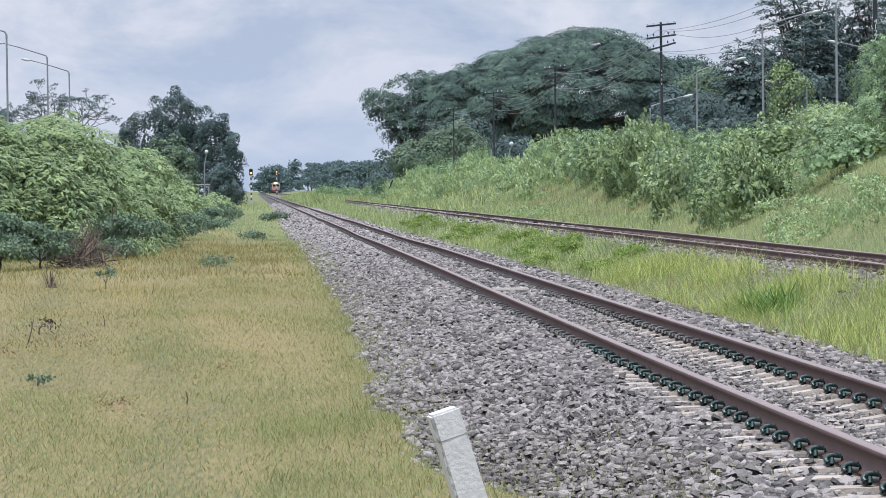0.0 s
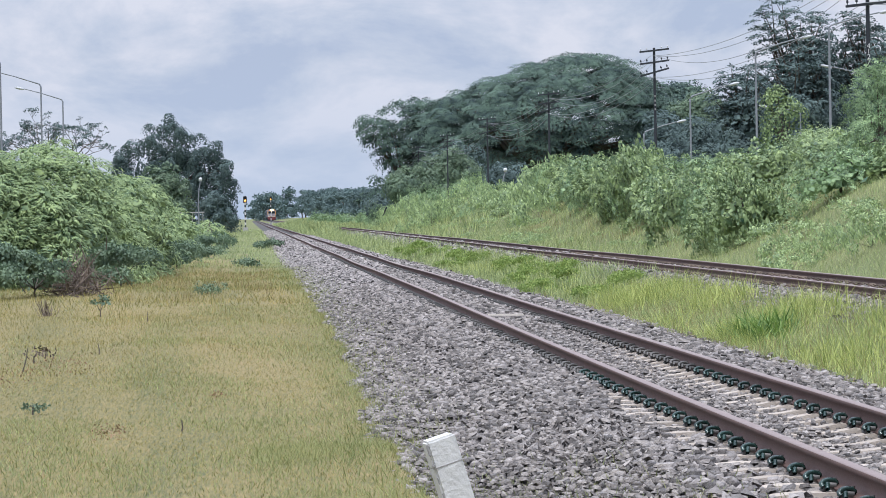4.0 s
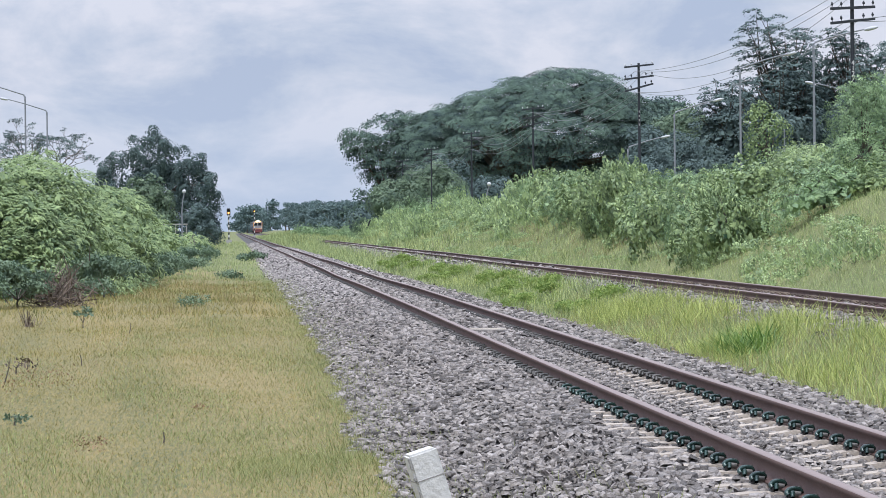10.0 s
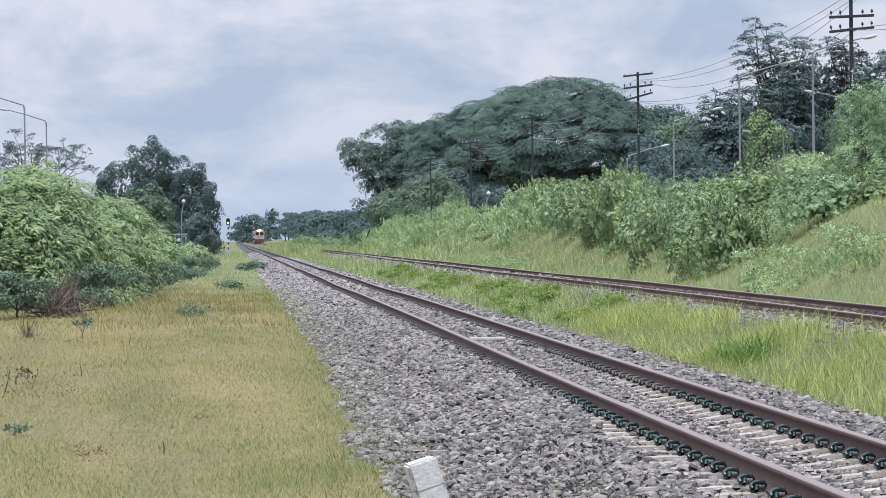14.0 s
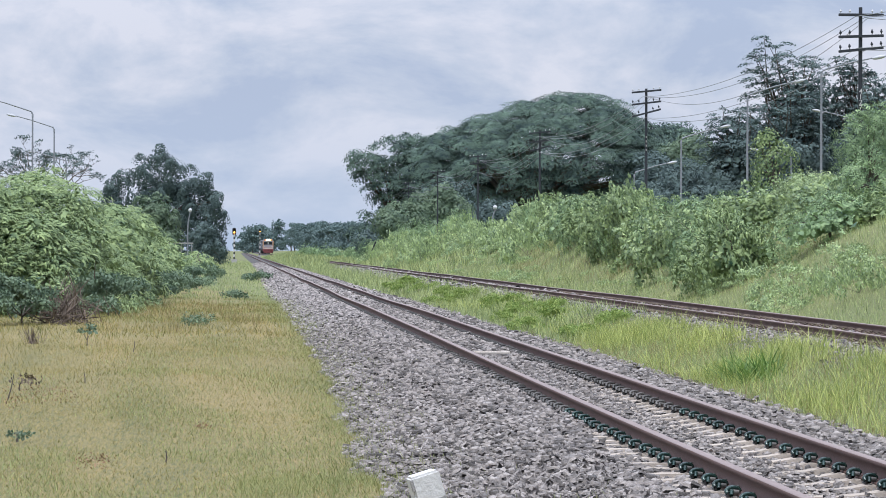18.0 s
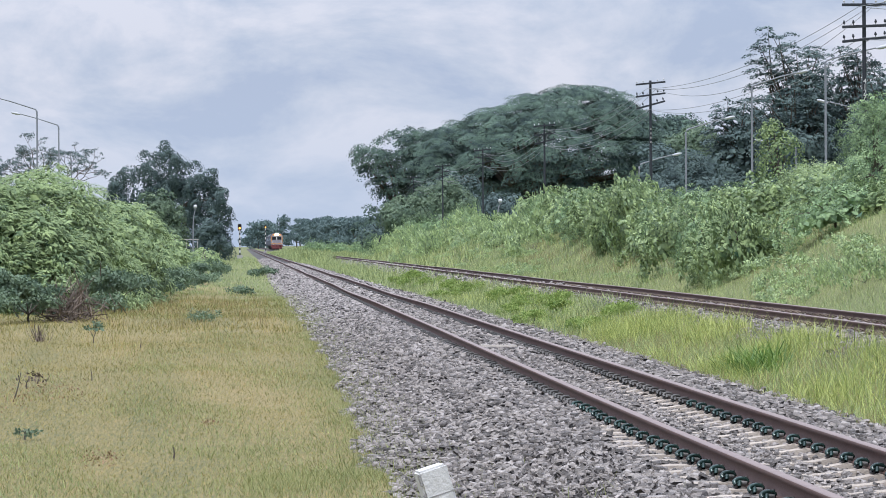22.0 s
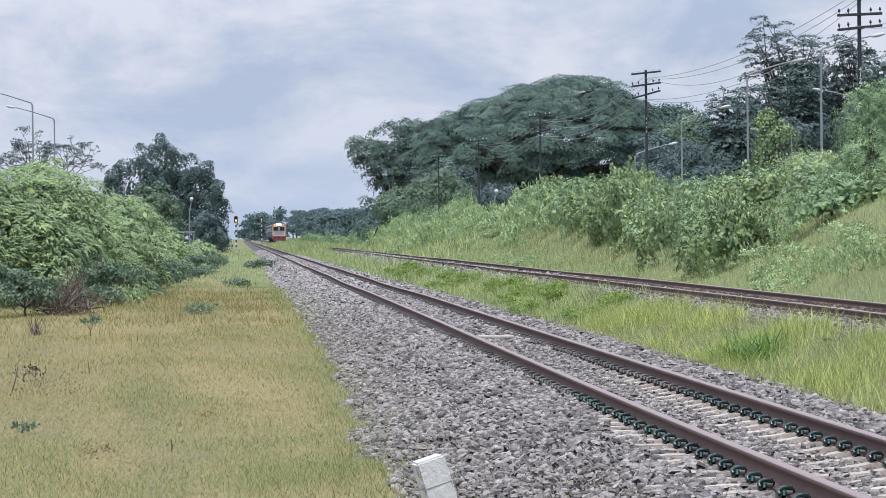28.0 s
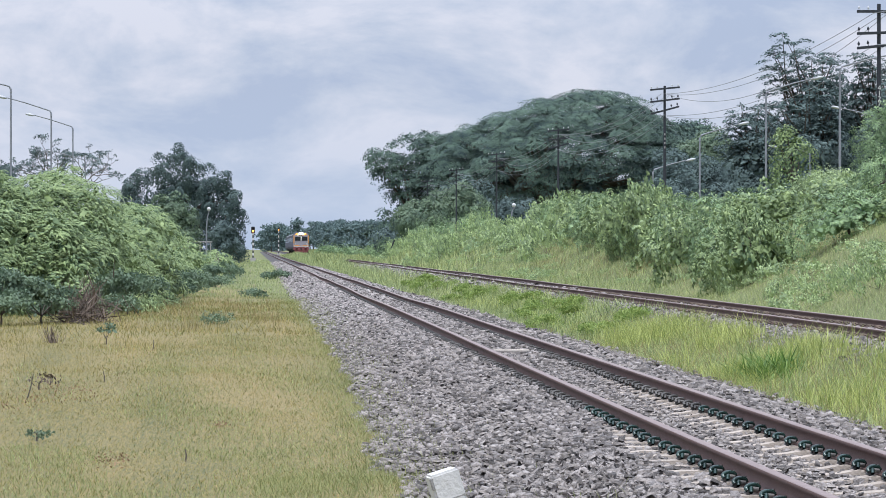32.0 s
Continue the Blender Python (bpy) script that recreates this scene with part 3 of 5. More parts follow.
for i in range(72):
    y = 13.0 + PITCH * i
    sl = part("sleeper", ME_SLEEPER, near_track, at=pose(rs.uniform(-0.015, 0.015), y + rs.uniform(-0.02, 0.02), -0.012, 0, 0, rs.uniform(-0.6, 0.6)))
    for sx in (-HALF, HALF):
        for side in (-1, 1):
            part("clip", ME_CLIP if i < 34 else ME_CLIP_GREY, sl, at=pose(sx + side * 0.062, 0, 0.010, 0, 0, 0 if side < 0 else 180) @ Matrix.Scale(0.88, 4))


def joined(name, meshes_at, mat):
    V, F, o = [], [], 0
    for me, ats in meshes_at:
        co = np.empty(len(me.vertices) * 3)
        me.vertices.foreach_get("co", co)
        co = co.reshape(-1, 3)
        fs = [tuple(p.vertices) for p in me.polygons]
        for x, y, z, flip in ats:
            V.append(co * [flip, flip, 1] + [x, y, z])
            F += [tuple(a + o for a in f) for f in fs]
            o += len(co)
    return mesh_of(name, np.concatenate(V), F, mat)


far_ys = 13.0 + PITCH * np.concatenate([np.arange(-120, 0), np.arange(72, 230)])
tagged(part("distant_sleepers", joined("distant_sleepers", [(ME_SLEEPER, [(0, y, -0.012, 1) for y in far_ys])], M_SLEEPER), near_track), kind="stuff")
tagged(part("distant_clips", joined("distant_clips", [(ME_PLAIN, [(sx + s * 0.062, y, 0, -s) for y in far_ys for sx in (-HALF, HALF) for s in (-1, 1)])], M_CLIP_GREY), near_track), kind="stuff")
sec_ys = 35.0 + 0.70 * np.arange(-60, 95)
tagged(part("old_sleepers", joined("old_sleepers", [(ME_SLEEPER, [(0, y, -0.012, 1) for y in sec_ys])], M_SLEEPER), far_track), kind="stuff")
tagged(part("old_clips", joined("old_clips", [(ME_PLAIN, [(sx + s * 0.055, y, 0, -s) for y in sec_ys for sx in (-HALF, HALF) for s in (-1, 1)])], M_TWIG), far_track), kind="stuff")


# ---- loose ballast stones ----
def stone_template(seed):
    r = np.random.default_rng(seed)
    a = np.array([0.2, 1.7, 3.1, 4.9]) + r.uniform(-0.35, 0.35, 4)
    q = r.uniform(0.6, 1.2, 4)
    v = [(math.cos(t) * k, math.sin(t) * k, z + r.uniform(-0.18, 0.18)) for z, m_ in ((-0.45, 0.95), (0.42, 0.74 + 0.20 * r.uniform())) for t, k in zip(a + (0.25 if z > 0 else 0), q * m_)]
    return np.array(v) * [1.15, 0.85, 0.46], [(0, 1, 5), (0, 5, 4), (1, 2, 6), (1, 6, 5), (2, 3, 7), (2, 7, 6), (3, 0, 4), (3, 4, 7), (4, 5, 6), (4, 6, 7)]


STONES = [stone_template(k) for k in range(8)]
FAR_STONES = [(np.concatenate([tv[:4], [tv[4:].mean(0) * 1.15]]), [(0, 1, 4), (1, 2, 4), (2, 3, 4), (3, 0, 4)]) for tv, tf in STONES]


def random_turns(m):
    d = unit(rng.normal(size=(m, 3)) * [1, 1, 0.22])
    return frames_from(d, unit(rng.normal(size=(m, 3)) * 0.27 + [0, 0, 1.0]))


def on_sleeper(x, y):
    k = np.abs((y - 13.0 + PITCH / 2) % PITCH - PITCH / 2)
    u = x - NEAR_C
    reach = np.minimum(0.46 - 0.016 * (y - 20), 0.05 + 0.12 * (31.5 - y)) + 0.05 * np.sin(9 * y)    # the ballast hides more of each sleeper with distance
    seat = (((u < -HALF) & (-HALF - u < reach)) | ((np.abs(u) < HALF) & (u > 0) & (HALF - u < reach * 1.1 + 0.06))) & (y < 34)
    rail = (np.abs(np.abs(u) - HALF) < 0.075)
    return (seat & (k < 0.14)) | rail, seat


def stones(name, parent, x0, x1, y0, y1, count, size, fn):
    y = rng.uniform(y0, y1, count)
    a = toe(y) - 0.05 if x0 is None else np.full(count, x0)
    x = a + (x1 - a) * rng.uniform(0, 1, count)
    bare, seat = on_sleeper(x, y)
    keep = ~bare | ((rng.uniform(size=count) < np.where((x > NEAR_C) & (x < NEAR_C + HALF), 0.55, 0.08)) & (np.abs(np.abs(x - NEAR_C) - HALF) > 0.17))
    x, y, seat = x[keep], y[keep], seat[keep]
    m = len(x)
    s = size * np.minimum(rng.lognormal(0, 0.28, m), 1.7)
    z = fn(x, y) + s * rng.uniform(-0.7, 1.05, m) - 0.022 * seat * (x < NEAR_C)
    p = np.stack([x, y, z], 1)
    fr = random_turns(m)
    V, F, o = [], [], 0
    for k, (tv, tf) in enumerate(STONES if 12 < y0 < 75 and size < 0.05 else FAR_STONES):
        i = np.arange(m) % 8 == k
        v = np.einsum("mij,kj->mki", fr[i], tv) * s[i][:, None, None] + p[i][:, None]
        V.append(v.reshape(-1, 3))
        F.append((np.array(tf)[None] + (np.arange(i.sum()) * len(tv))[:, None, None] + o).reshape(-1, 3))
        o += i.sum() * len(tv)
    tagged(part(name, mesh_of(name, np.concatenate(V), np.concatenate(F), M_STONE), parent), kind="stuff")


stones("shoulder_stones", ballast_near, None, 3.1, 19, 46, 36000, 0.0305, near_bed)
stones("shoulder_stones", ballast_near, None, 3.1, 46, 78, 22000, 0.035, near_bed)
stones("shoulder_stones", ballast_near, None, 3.1, 78, 150, 22000, 0.038, near_bed)
stones("shoulder_stones", ballast_near, None, 3.1, 150, 420, 15000, 0.056, near_bed)
stones("shoulder_stones", ballast_near, 2.0, 3.1, 13, 19, 5000, 0.029, near_bed)
stones("middle_stones", ballast_near, 3.2, 4.25, 100, 300, 9000, 0.05, near_bed)
stones("outer_stones", ballast_near, 4.27, 5.35, 120, 300, 7000, 0.05, near_bed)
stones("middle_stones", ballast_near, 3.2, 4.25, 14, 46, 23000, 0.0235, near_bed)
stones("middle_stones", ballast_near, 3.2, 4.25, 46, 100, 14000, 0.036, near_bed)
stones("outer_stones", ballast_near, 4.27, 5.65, 24, 60, 17000, 0.033, near_bed)
stones("outer_stones", ballast_near, 4.27, 5.6, 60, 120, 12000, 0.042, near_bed)
stones("shoulder_stones", ballast_near, None, 3.1, -12, 19, 7000, 0.048, near_bed)
stones("middle_stones", ballast_near, 3.2, 4.25, -8, 14, 4500, 0.036, near_bed)
stones("outer_stones", ballast_near, 4.27, 5.65, -8, 24, 7000, 0.038, near_bed)
stones("far_stones", ballast_far, 6.95, 8.9, 90, 260, 9000, 0.06, far_bed)
stones("far_stones", ballast_far, 6.9, 9.6, 41, 90, 10000, 0.034, far_bed)

ME_STONES = [mesh_of("stone", tv * 0.028, tf, M_STONE_OB) for tv, tf in STONES]
for i in range(280):
    y = rs.uniform(21, 27.5)
    x = rs.uniform(1.95, 2.7)
    if on_sleeper(np.array([x]), np.array([y]))[1][0]:
        continue
    k = rs.uniform(0.8, 1.7)
    part("stone", ME_STONES[i % 8], ballast_near,
         at=pose(x, y, float(near_bed(x, y)) + 0.026, rs.uniform(0, 360), rs.uniform(0, 360), rs.uniform(0, 360)) @ Matrix.Scale(k, 4))


# ---- grass ----
def on_ground(x, y):
    return np.stack([x, y, ground_z(x, y) - 0.005], 1)


def lawn(name, x0, x1, y0, y1, count, height, mat, parent=None, width=0.09, lean=0.5, patch=0.0):
    y = rng.uniform(y0, y1, count)
    b = np.minimum(toe(y) - 0.02 + 0.17 * rng.normal(size=count) + 0.35 * (rng.uniform(size=count) < 0.06), x1) if x1 < 3 else np.full(count, x1)
    x = x0 + (b - x0) * rng.uniform(0, 1, count)
    if patch:
        keep = (np.sin(x * 1.7 + y * 0.37) + np.sin(y * 0.9 - x) + np.sin(x * 3.1 + 1.0 + y * 0.21)) > rng.normal(size=count) * 0.8 + patch
        x, y = x[keep], y[keep]
    return part(name, blades(name, on_ground(x, y), height, mat, width, lean), parent)


def grass_thing(label, pieces):
    ob = thing("grass", pose(0, 0, 0), label, "grass", kind="stuff")
    for k in pieces:
        lawn("grass_blades", *k[:7], ob, *k[7:])
    return ob


grass_thing("short dry yellow-green lawn grass beside the ballast", [
    (-4.5, 1.9, 20, 45, 90000, 0.036, M_LAWN, 0.15, 1.3),
    (-7.5, 1.9, 45, 75, 65000, 0.055, M_LAWN, 0.12, 1.0),
    (-10.5, 1.9, 75, 112, 26000, 0.10, M_LAWN, 0.13, 0.8),
    (-10.5, 1.9, 88, 135, 18000, 0.11, M_VERGE, 0.12, 0.8),
    (-9.0, 1.9, 130, 260, 14000, 0.13, M_SLOPE, 0.14, 0.6),
    (-8.0, 1.9, 260, 520, 7000, 0.24, M_SLOPE, 0.12, 0.6),
    (-4.2, -1.9, 20, 25.5, 1500, 0.19, M_VERGE, 0.05, 0.6, -0.3),
    (-1.8, 1.9, 21, 75, 34000, 0.062, M_VERGE, 0.10, 0.9, -0.5),
    (-4.0, 1.9, 21, 80, 9000, 0.075, M_SLOPE, 0.08, 0.8, 0.6),
    (0.0, 2.2, 17, 31, 12000, 0.085, M_VERGE, 0.05, 0.8, -0.4),
    (-4.0, 2.0, 20, 36, 34000, 0.058, M_VERGE, 0.09, 0.9, -0.3),
    (-12.0, 1.9, -30, 20, 16000, 0.07, M_LAWN, 0.15, 1.0),
    (-6.0, 0.8, 60, 120, 5000, 0.22, M_LAWN, 0.045, 0.4, 0.7),
    (-3.0, 0.6, 78, 112, 3000, 0.26, M_STRAW, 0.03, 0.4, 0.5),
])
# grass that creeps over the foot of the ballast
_y = 18 + 102 * rng.uniform(0, 1, 26000) ** 1.3
_x = toe(_y) + rng.normal(size=26000) * 0.28 + 0.06
fringe = thing("grass", pose(0, 0, 0), "sparse grass creeping over the edge of the ballast", "grass", kind="stuff")
part("fringe_blades", blades("fringe_blades", np.stack([_x, _y, np.maximum(near_bed(_x, _y), ground_z(_x, _y)) - 0.015], 1), 0.10, M_VERGE, 0.06, 0.8), fringe)
grass_thing("lush tall green grass between the two tracks", [
    (5.5, 7.3, 27, 60, 28000, 0.15, M_SLOPE, 0.045, 0.7),
    (5.6, 7.3, 27, 60, 26000, 0.24, M_TALL, 0.029, 0.6, 0.1),
    (5.75, 7.35, 27, 62, 14000, 0.38, M_TALL, 0.021, 0.5, 0.7),
    (5.4, 7.2, 27, 70, 12000, 0.20, M_STRAW, 0.024, 0.8),
    (5.4, 7.2, 60, 110, 13000, 0.26, M_SLOPE, 0.05, 0.5),
    (5.6, 7.2, 60, 110, 5000, 0.34, M_TALL, 0.035, 0.5, 0.5),
    (6.9, 7.7, 60, 320, 9000, 0.30, M_SLOPE, 0.06, 0.6, 0.2),
    (5.35, 7.0, 110, 320, 9000, 0.32, M_SLOPE, 0.07, 0.5),
    (5.1, 7.0, 320, 760, 5000, 0.45, M_SLOPE, 0.10, 0.5),
    (6.3, 7.5, 285, 640, 9000, 0.72, M_SLOPE, 0.07, 0.5, -0.4),
])
grass_thing("green grass on the railway bank", [
    (9.7, 16.0, 45, 90, 40000, 0.19, M_SLOPE, 0.035, 0.7),
    (9.7, 15.0, 90, 170, 26000, 0.26, M_SLOPE, 0.045, 0.6),
    (9.7, 16.0, 170, 420, 18000, 0.5, M_SLOPE, 0.08, 0.5),
    (10.8, 14.2, 78, 150, 7000, 0.34, M_STRAW, 0.03, 0.6, 0.7),
    (9.9, 18.0, 420, 900, 6000, 0.7, M_SLOPE, 0.10, 0.5),
])


# ---- shrubs and trees ----
def shrub(name, x, y, lobes, count, size, mat, label, template="leaf", flat=0.6, seed=1, stem=0.05, category="shrub", n=7):
    """Lobes are given relative to the foot of the plant."""
    r = np.random.default_rng(seed)
    L = np.array(lobes, float)
    ob = thing(name, pose(x, y, float(ground_z(x, y))), label, category)
    top = L[:, 2].mean()
    tagged(part("woody_stem", tubes("woody_stem", limbs_to(r, (0, 0, 0), (0, 0, max(top * 0.35, 0.1)), L, stem, n), M_BARK), ob), kind="stuff")
    part("crown", crown("crown", L, count, size, mat, template, flat, seed=seed), ob)
    return ob


def leafy(name, at, P, cover, size, mat, label, template="fine", category="tree", seed=1, trunk=0.3, fork=0.4, n=14, flat=0.35, deep=0.06, filling=None, loose=0.10):
    """A plant whose crown is made of caps; filling: (lobes, count, size) of sparse leaves inside."""
    r = np.random.default_rng(seed)
    P = np.array(P, float)
    ob = thing(name, at, label, category)
    stem = part("trunk" if category == "tree" else "woody_stem", tubes("trunk", limbs_to(r, (0, 0, 0), (0, 0, max(0.1, P[:, 2].max() * fork)), P, trunk, n), M_BARK), ob)
    if category != "tree":
        tagged(stem, kind="stuff")
    part("crown", plates("crown", P, cover, size, mat, template, flat, deep, seed, loose), ob)
    if filling:
        part("inner_foliage", crown("inner_foliage", filling[0], filling[1], filling[2], mat, "fine", seed=seed + 1, inner=0.9), ob)
    return ob


R = np.random.default_rng(11)
# the feathery thicket on the grassy side
for x, y, rx, ry, h, n, sd in ((-8.1, 99, 3.1, 7, 4.3, 3600, 1), (-5.6, 101, 2.6, 8, 4.25, 3600, 2), (-3.8, 112, 1.6, 9, 3.45, 2600, 3), (-4.8, 142, 2.0, 12, 3.5, 1700, 4),
                               (-3.7, 168, 1.6, 12, 2.65, 1600, 5), (-2.4, 205, 1.2, 10, 1.5, 900, 6), (-10.5, 130, 3.5, 12, 4.2, 1600, 7)):
    r_ = np.random.default_rng(sd)
    P = caps_over(r_, int((15 if y < 120 else 8) * rx * h), (0, 0, h * 0.30), (rx, ry * 0.8, h * 0.66), 0.58, 0.75, 0.72, 0.20, 1.5)
    L = [(0, 0, h * 0.32, rx * 0.8, ry * 0.65, h * 0.52)] * 2
    leafy("thicket", pose(x, y, float(ground_z(x, y))), P, 0.85, 0.18 if y < 120 else 0.26, M_LEAF_L, "feathery light green thicket with drooping leaves on dry grass", "frond", "shrub", sd, 0.06, 0.3, 14, 0.12, 0.08, (L, n, 0.22), 0.06)
for x, y, h, n, sd in ((-7.4, 86, 1.6, 1500, 20), (-6.1, 86, 1.5, 1700, 21), (-5.2, 87, 1.2, 1300, 22), (-3.4, 95, 1.2, 1200, 23), (-3.0, 111, 1.2, 1000, 24), (-2.5, 124, 1.0, 900, 27), (-2.3, 140, 1.0, 900, 28), (-1.8, 160, 0.9, 700, 25), (-1.7, 190, 1.0, 600, 26)):
    L = lobes_in(R, 9, (0, 0, h * 0.5), (0.9, 1.2, h * 0.45), 0.36, 0.7)
    shrub("shrub", x, y, L, n, 0.10, M_LEAF_M, "low broad-leaved green shrub at the foot of the thicket", seed=sd, stem=0.03)
# dead brush pile
d = unit(R.normal(size=(700, 3)) + [0, 0, 0.6])
p = np.stack([R.normal(-4.25, 0.33, 700), R.normal(87.5, 0.7, 700), np.abs(R.normal(0, 0.32, 700))], 1)
p[:, 2] += ground_z(p[:, 0], p[:, 1])
brush = thing("brush_pile", pose(0, 0, 0), "heap of dead brown twigs under the thicket", "brush pile", kind="stuff")
part("twigs", scatter("twigs", BLADE_V, BLADE_F, p, frames_from(d, R.normal(size=(700, 3))) * np.array([0.06, 1, 0.1]), R.uniform(0.25, 0.6, 700)[:, None], M_TWIG), brush)

# small plants standing on the lawn
for x, y, h, w, n, sz, mt, lab, sd in ((-3.0, 72, 0.42, 0.16, 45, 0.07, M_LEAF_M, "small dark sapling standing alone in dry grass", 31),
                                       (-1.0, 86, 0.11, 0.55, 130, 0.07, M_LEAF_M, "creeping green weed patch in dry grass", 32),
                                       (-0.2, 128, 0.22, 0.5, 120, 0.10, M_LEAF_M, "low dark weed on the lawn", 33),
                                       (1.2, 196, 0.42, 0.7, 320, 0.12, M_LEAF_M, "dark green bush beside the ballast", 34),
                                       (-3.05, 50.5, 0.20, 0.25, 26, 0.05, M_TWIG, "dry twiggy weed on the lawn", 35),
                                       (-2.26, 37, 0.09, 0.16, 50, 0.035, M_LEAF_M, "small green weed in dry grass", 37)):
    L = lobes_in(R, 6, (0, 0, h * 0.6), (w, w, h * 0.4), max(w * 0.4, 0.05), 0.6)
    shrub("weed", x, y, L, n, sz, mt, lab, seed=sd, stem=0.012, category="weed", n=5)

# litter and sticks on the lawn
for x, y, sx, sy, n in ((-2.72, 49, 0.42, 2.2, 420), (-3.3, 44, 0.3, 1.6, 200), (-1.35, 33.6, 0.10, 0.7, 120), (-0.4, 40.0, 0.05, 0.3, 50)):
    p = np.stack([R.normal(x, sx, n), R.normal(y, sy, n)], 1)
    p = np.column_stack([p, ground_z(p[:, 0], p[:, 1]) + R.uniform(0.01, 0.03, n)])
    litter = thing("leaf_litter", pose(0, 0, 0), "scattered dead brown leaves in dry grass", "leaf litter", kind="stuff")
    part("dead_leaves", scatter("dead_leaves", FINE_V, FINE_F, p, frames_from(R.normal(size=(n, 3)), R.normal(size=(n, 3)) + [0, 0, 0.8]), R.uniform(0.016, 0.042, n)[:, None], M_LITTER), litter)
for x, y, h, lean in ((-0.67, 34, 0.12, 2), (-2.2, 52, 0.16, -4), (-3.0, 47, 0.35, 14), (-3.35, 46, 0.3, -10), (-1.9, 66, 0.2, 6)):
    st = thing("dry_stick", pose(x, y, float(ground_z(x, y)), 0, lean, 0), "thin dry stick standing in the grass", "stick")
    part("shaft", tubes("shaft", [([(0, 0, -0.05), (0.01, 0, h * 0.5), (0, 0, h)], [0.010, 0.008, 0.005])], M_BARK, 5), st)

# a tuft of dead stalks
a = R.normal(size=(60, 2)) * [0.07, 0.2] + [-4.1, 72.0]
dead = thing("dead_grass_tuft", pose(0, 0, 0), "upright tuft of dead brown grass stalks", "grass", kind="stuff")
part("stalks", blades("stalks", on_ground(a[:, 0], a[:, 1]), 0.34, M_TWIG, 0.05, 0.35), dead)

# a dark tuft in the tall grass
a = R.normal(size=(700, 2)) * [0.13, 0.55] + [6.15, 42.5]
tuft = thing("grass_tuft", pose(0, 0, 0), "dark green tuft of long grass between the tracks", "grass", kind="stuff")
part("tuft_blades", blades("tuft_blades", on_ground(a[:, 0], a[:, 1]), 0.42, M_TUFT, 0.04, 1.0), tuft)

# yellow-green weeds between the tracks
for i in range(26):
    x, y = 5.7 + 1.2 * R.uniform(), 58 + 95 * R.uniform() ** 1.2
    L = lobes_in(R, 7, (0, 0, 0.16), (0.4, 1.0, 0.14), 0.14, 0.7)
    shrub("weed", x, y, L, 420, 0.05, M_WEED, "bright yellow-green leafy weed between the tracks", seed=50 + i, stem=0.012, category="weed", n=5)

# shrubs along the bank
protos = []
for k in range(7):
    r_ = np.random.default_rng(70 + k)
    P = caps_over(r_, 34, (0, 0, 0.62), (1.35, 1.7, 0.95), 0.34, 0.7, 0.62, 0.5, 0.5)
    T = caps_over(r_, 12, (0, 0, 0.95), (1.1, 1.4, 0.95), 0.17, -0.1, 0.8, 1.2, 1.5)
    L = [(0, 0, 0.6, 1.0, 1.3, 0.75)] * 2
    protos.append(leafy("bank_shrub", pose(12.6 + k * 0.25, 120 + 8 * k, float(ground_z(12.6 + k * 0.25, 120 + 8 * k))), np.concatenate([P, T]), (1.1, 0.8, 0.85)[k % 3], (0.125, 0.165, 0.22)[k % 3], (M_LEAF_B, M_LEAF_L, M_LEAF_G)[k % 3],
                        "leafy green shrub on the grassy bank", ("fine", "frond", "spray")[k % 3], "shrub", 70 + k, 0.05, 0.4, 9, 0.4, 0.06, (L, 700, 0.20)))
    tagged(protos[-1], group="shrubs on the bank")
for i in range(62):
    y = 77 + 235 * R.uniform() ** 1.5
    x = (11.5 if y < 98 else 12.5) + 3.4 * R.uniform()
    peak = float(np.interp(y, (78, 84, 94, 101, 109, 114, 138, 160, 185, 320), (3.4, 3.5, 3.3, 3.1, 3.3, 3.7, 3.4, 2.7, 2.1, 1.9)))
    k = min(1.3, max(0.32, (peak - float(ground_z(x, y))) / 1.7 * R.uniform(0.75, 1.15))) * (0.75 if x < 12.0 else 1.0)
    c = copy_thing(protos[i % 7], pose(x, y, float(ground_z(x, y)) - 0.2, 0, -17 if x < 14.6 else 0, 0) @ pose(0, 0, 0, 0, 0, R.uniform(0, 360)))
    w = R.uniform(0.7, 1.1)
    c.scale = (w, w, k)
L = lobes_in(R, 12, (0, 0, 0.16), (0.9, 1.3, 0.16), 0.2, 0.7)
creeper = shrub("creeper", 11.5, 74, L, 320, 0.065, M_LEAF_B, "low green creeper on the grassy bank", seed=88, stem=0.007, category="creeper", n=4)
tagged(creeper, group="creepers on the bank")
for i in range(44):
    y = 66 + 150 * R.uniform() ** 1.2
    x = 10.2 + 2.6 * R.uniform()
    c = copy_thing(creeper, pose(x, y, float(ground_z(x, y)) - 0.06, 0, 0, R.uniform(0, 360)))
    w = R.uniform(0.35, 0.9)
    c.scale = (w, w, w * R.uniform(0.8, 1.4))
for i in range(40):
    y = 140 + 175 * R.uniform() if i < 28 else 58 + 26 * R.uniform()
    x = (11.0 if i < 28 else 10.4) + 3.2 * R.uniform()
    c = copy_thing(creeper, pose(x, y, float(ground_z(x, y)) - 0.1, 0, -15, 0) @ pose(0, 0, 0, 0, 0, R.uniform(0, 360)))
    w = R.uniform(0.9, 1.8) if i < 28 else R.uniform(0.3, 0.7)
    c.scale = (w, w, w * R.uniform(1.2, 2.6))
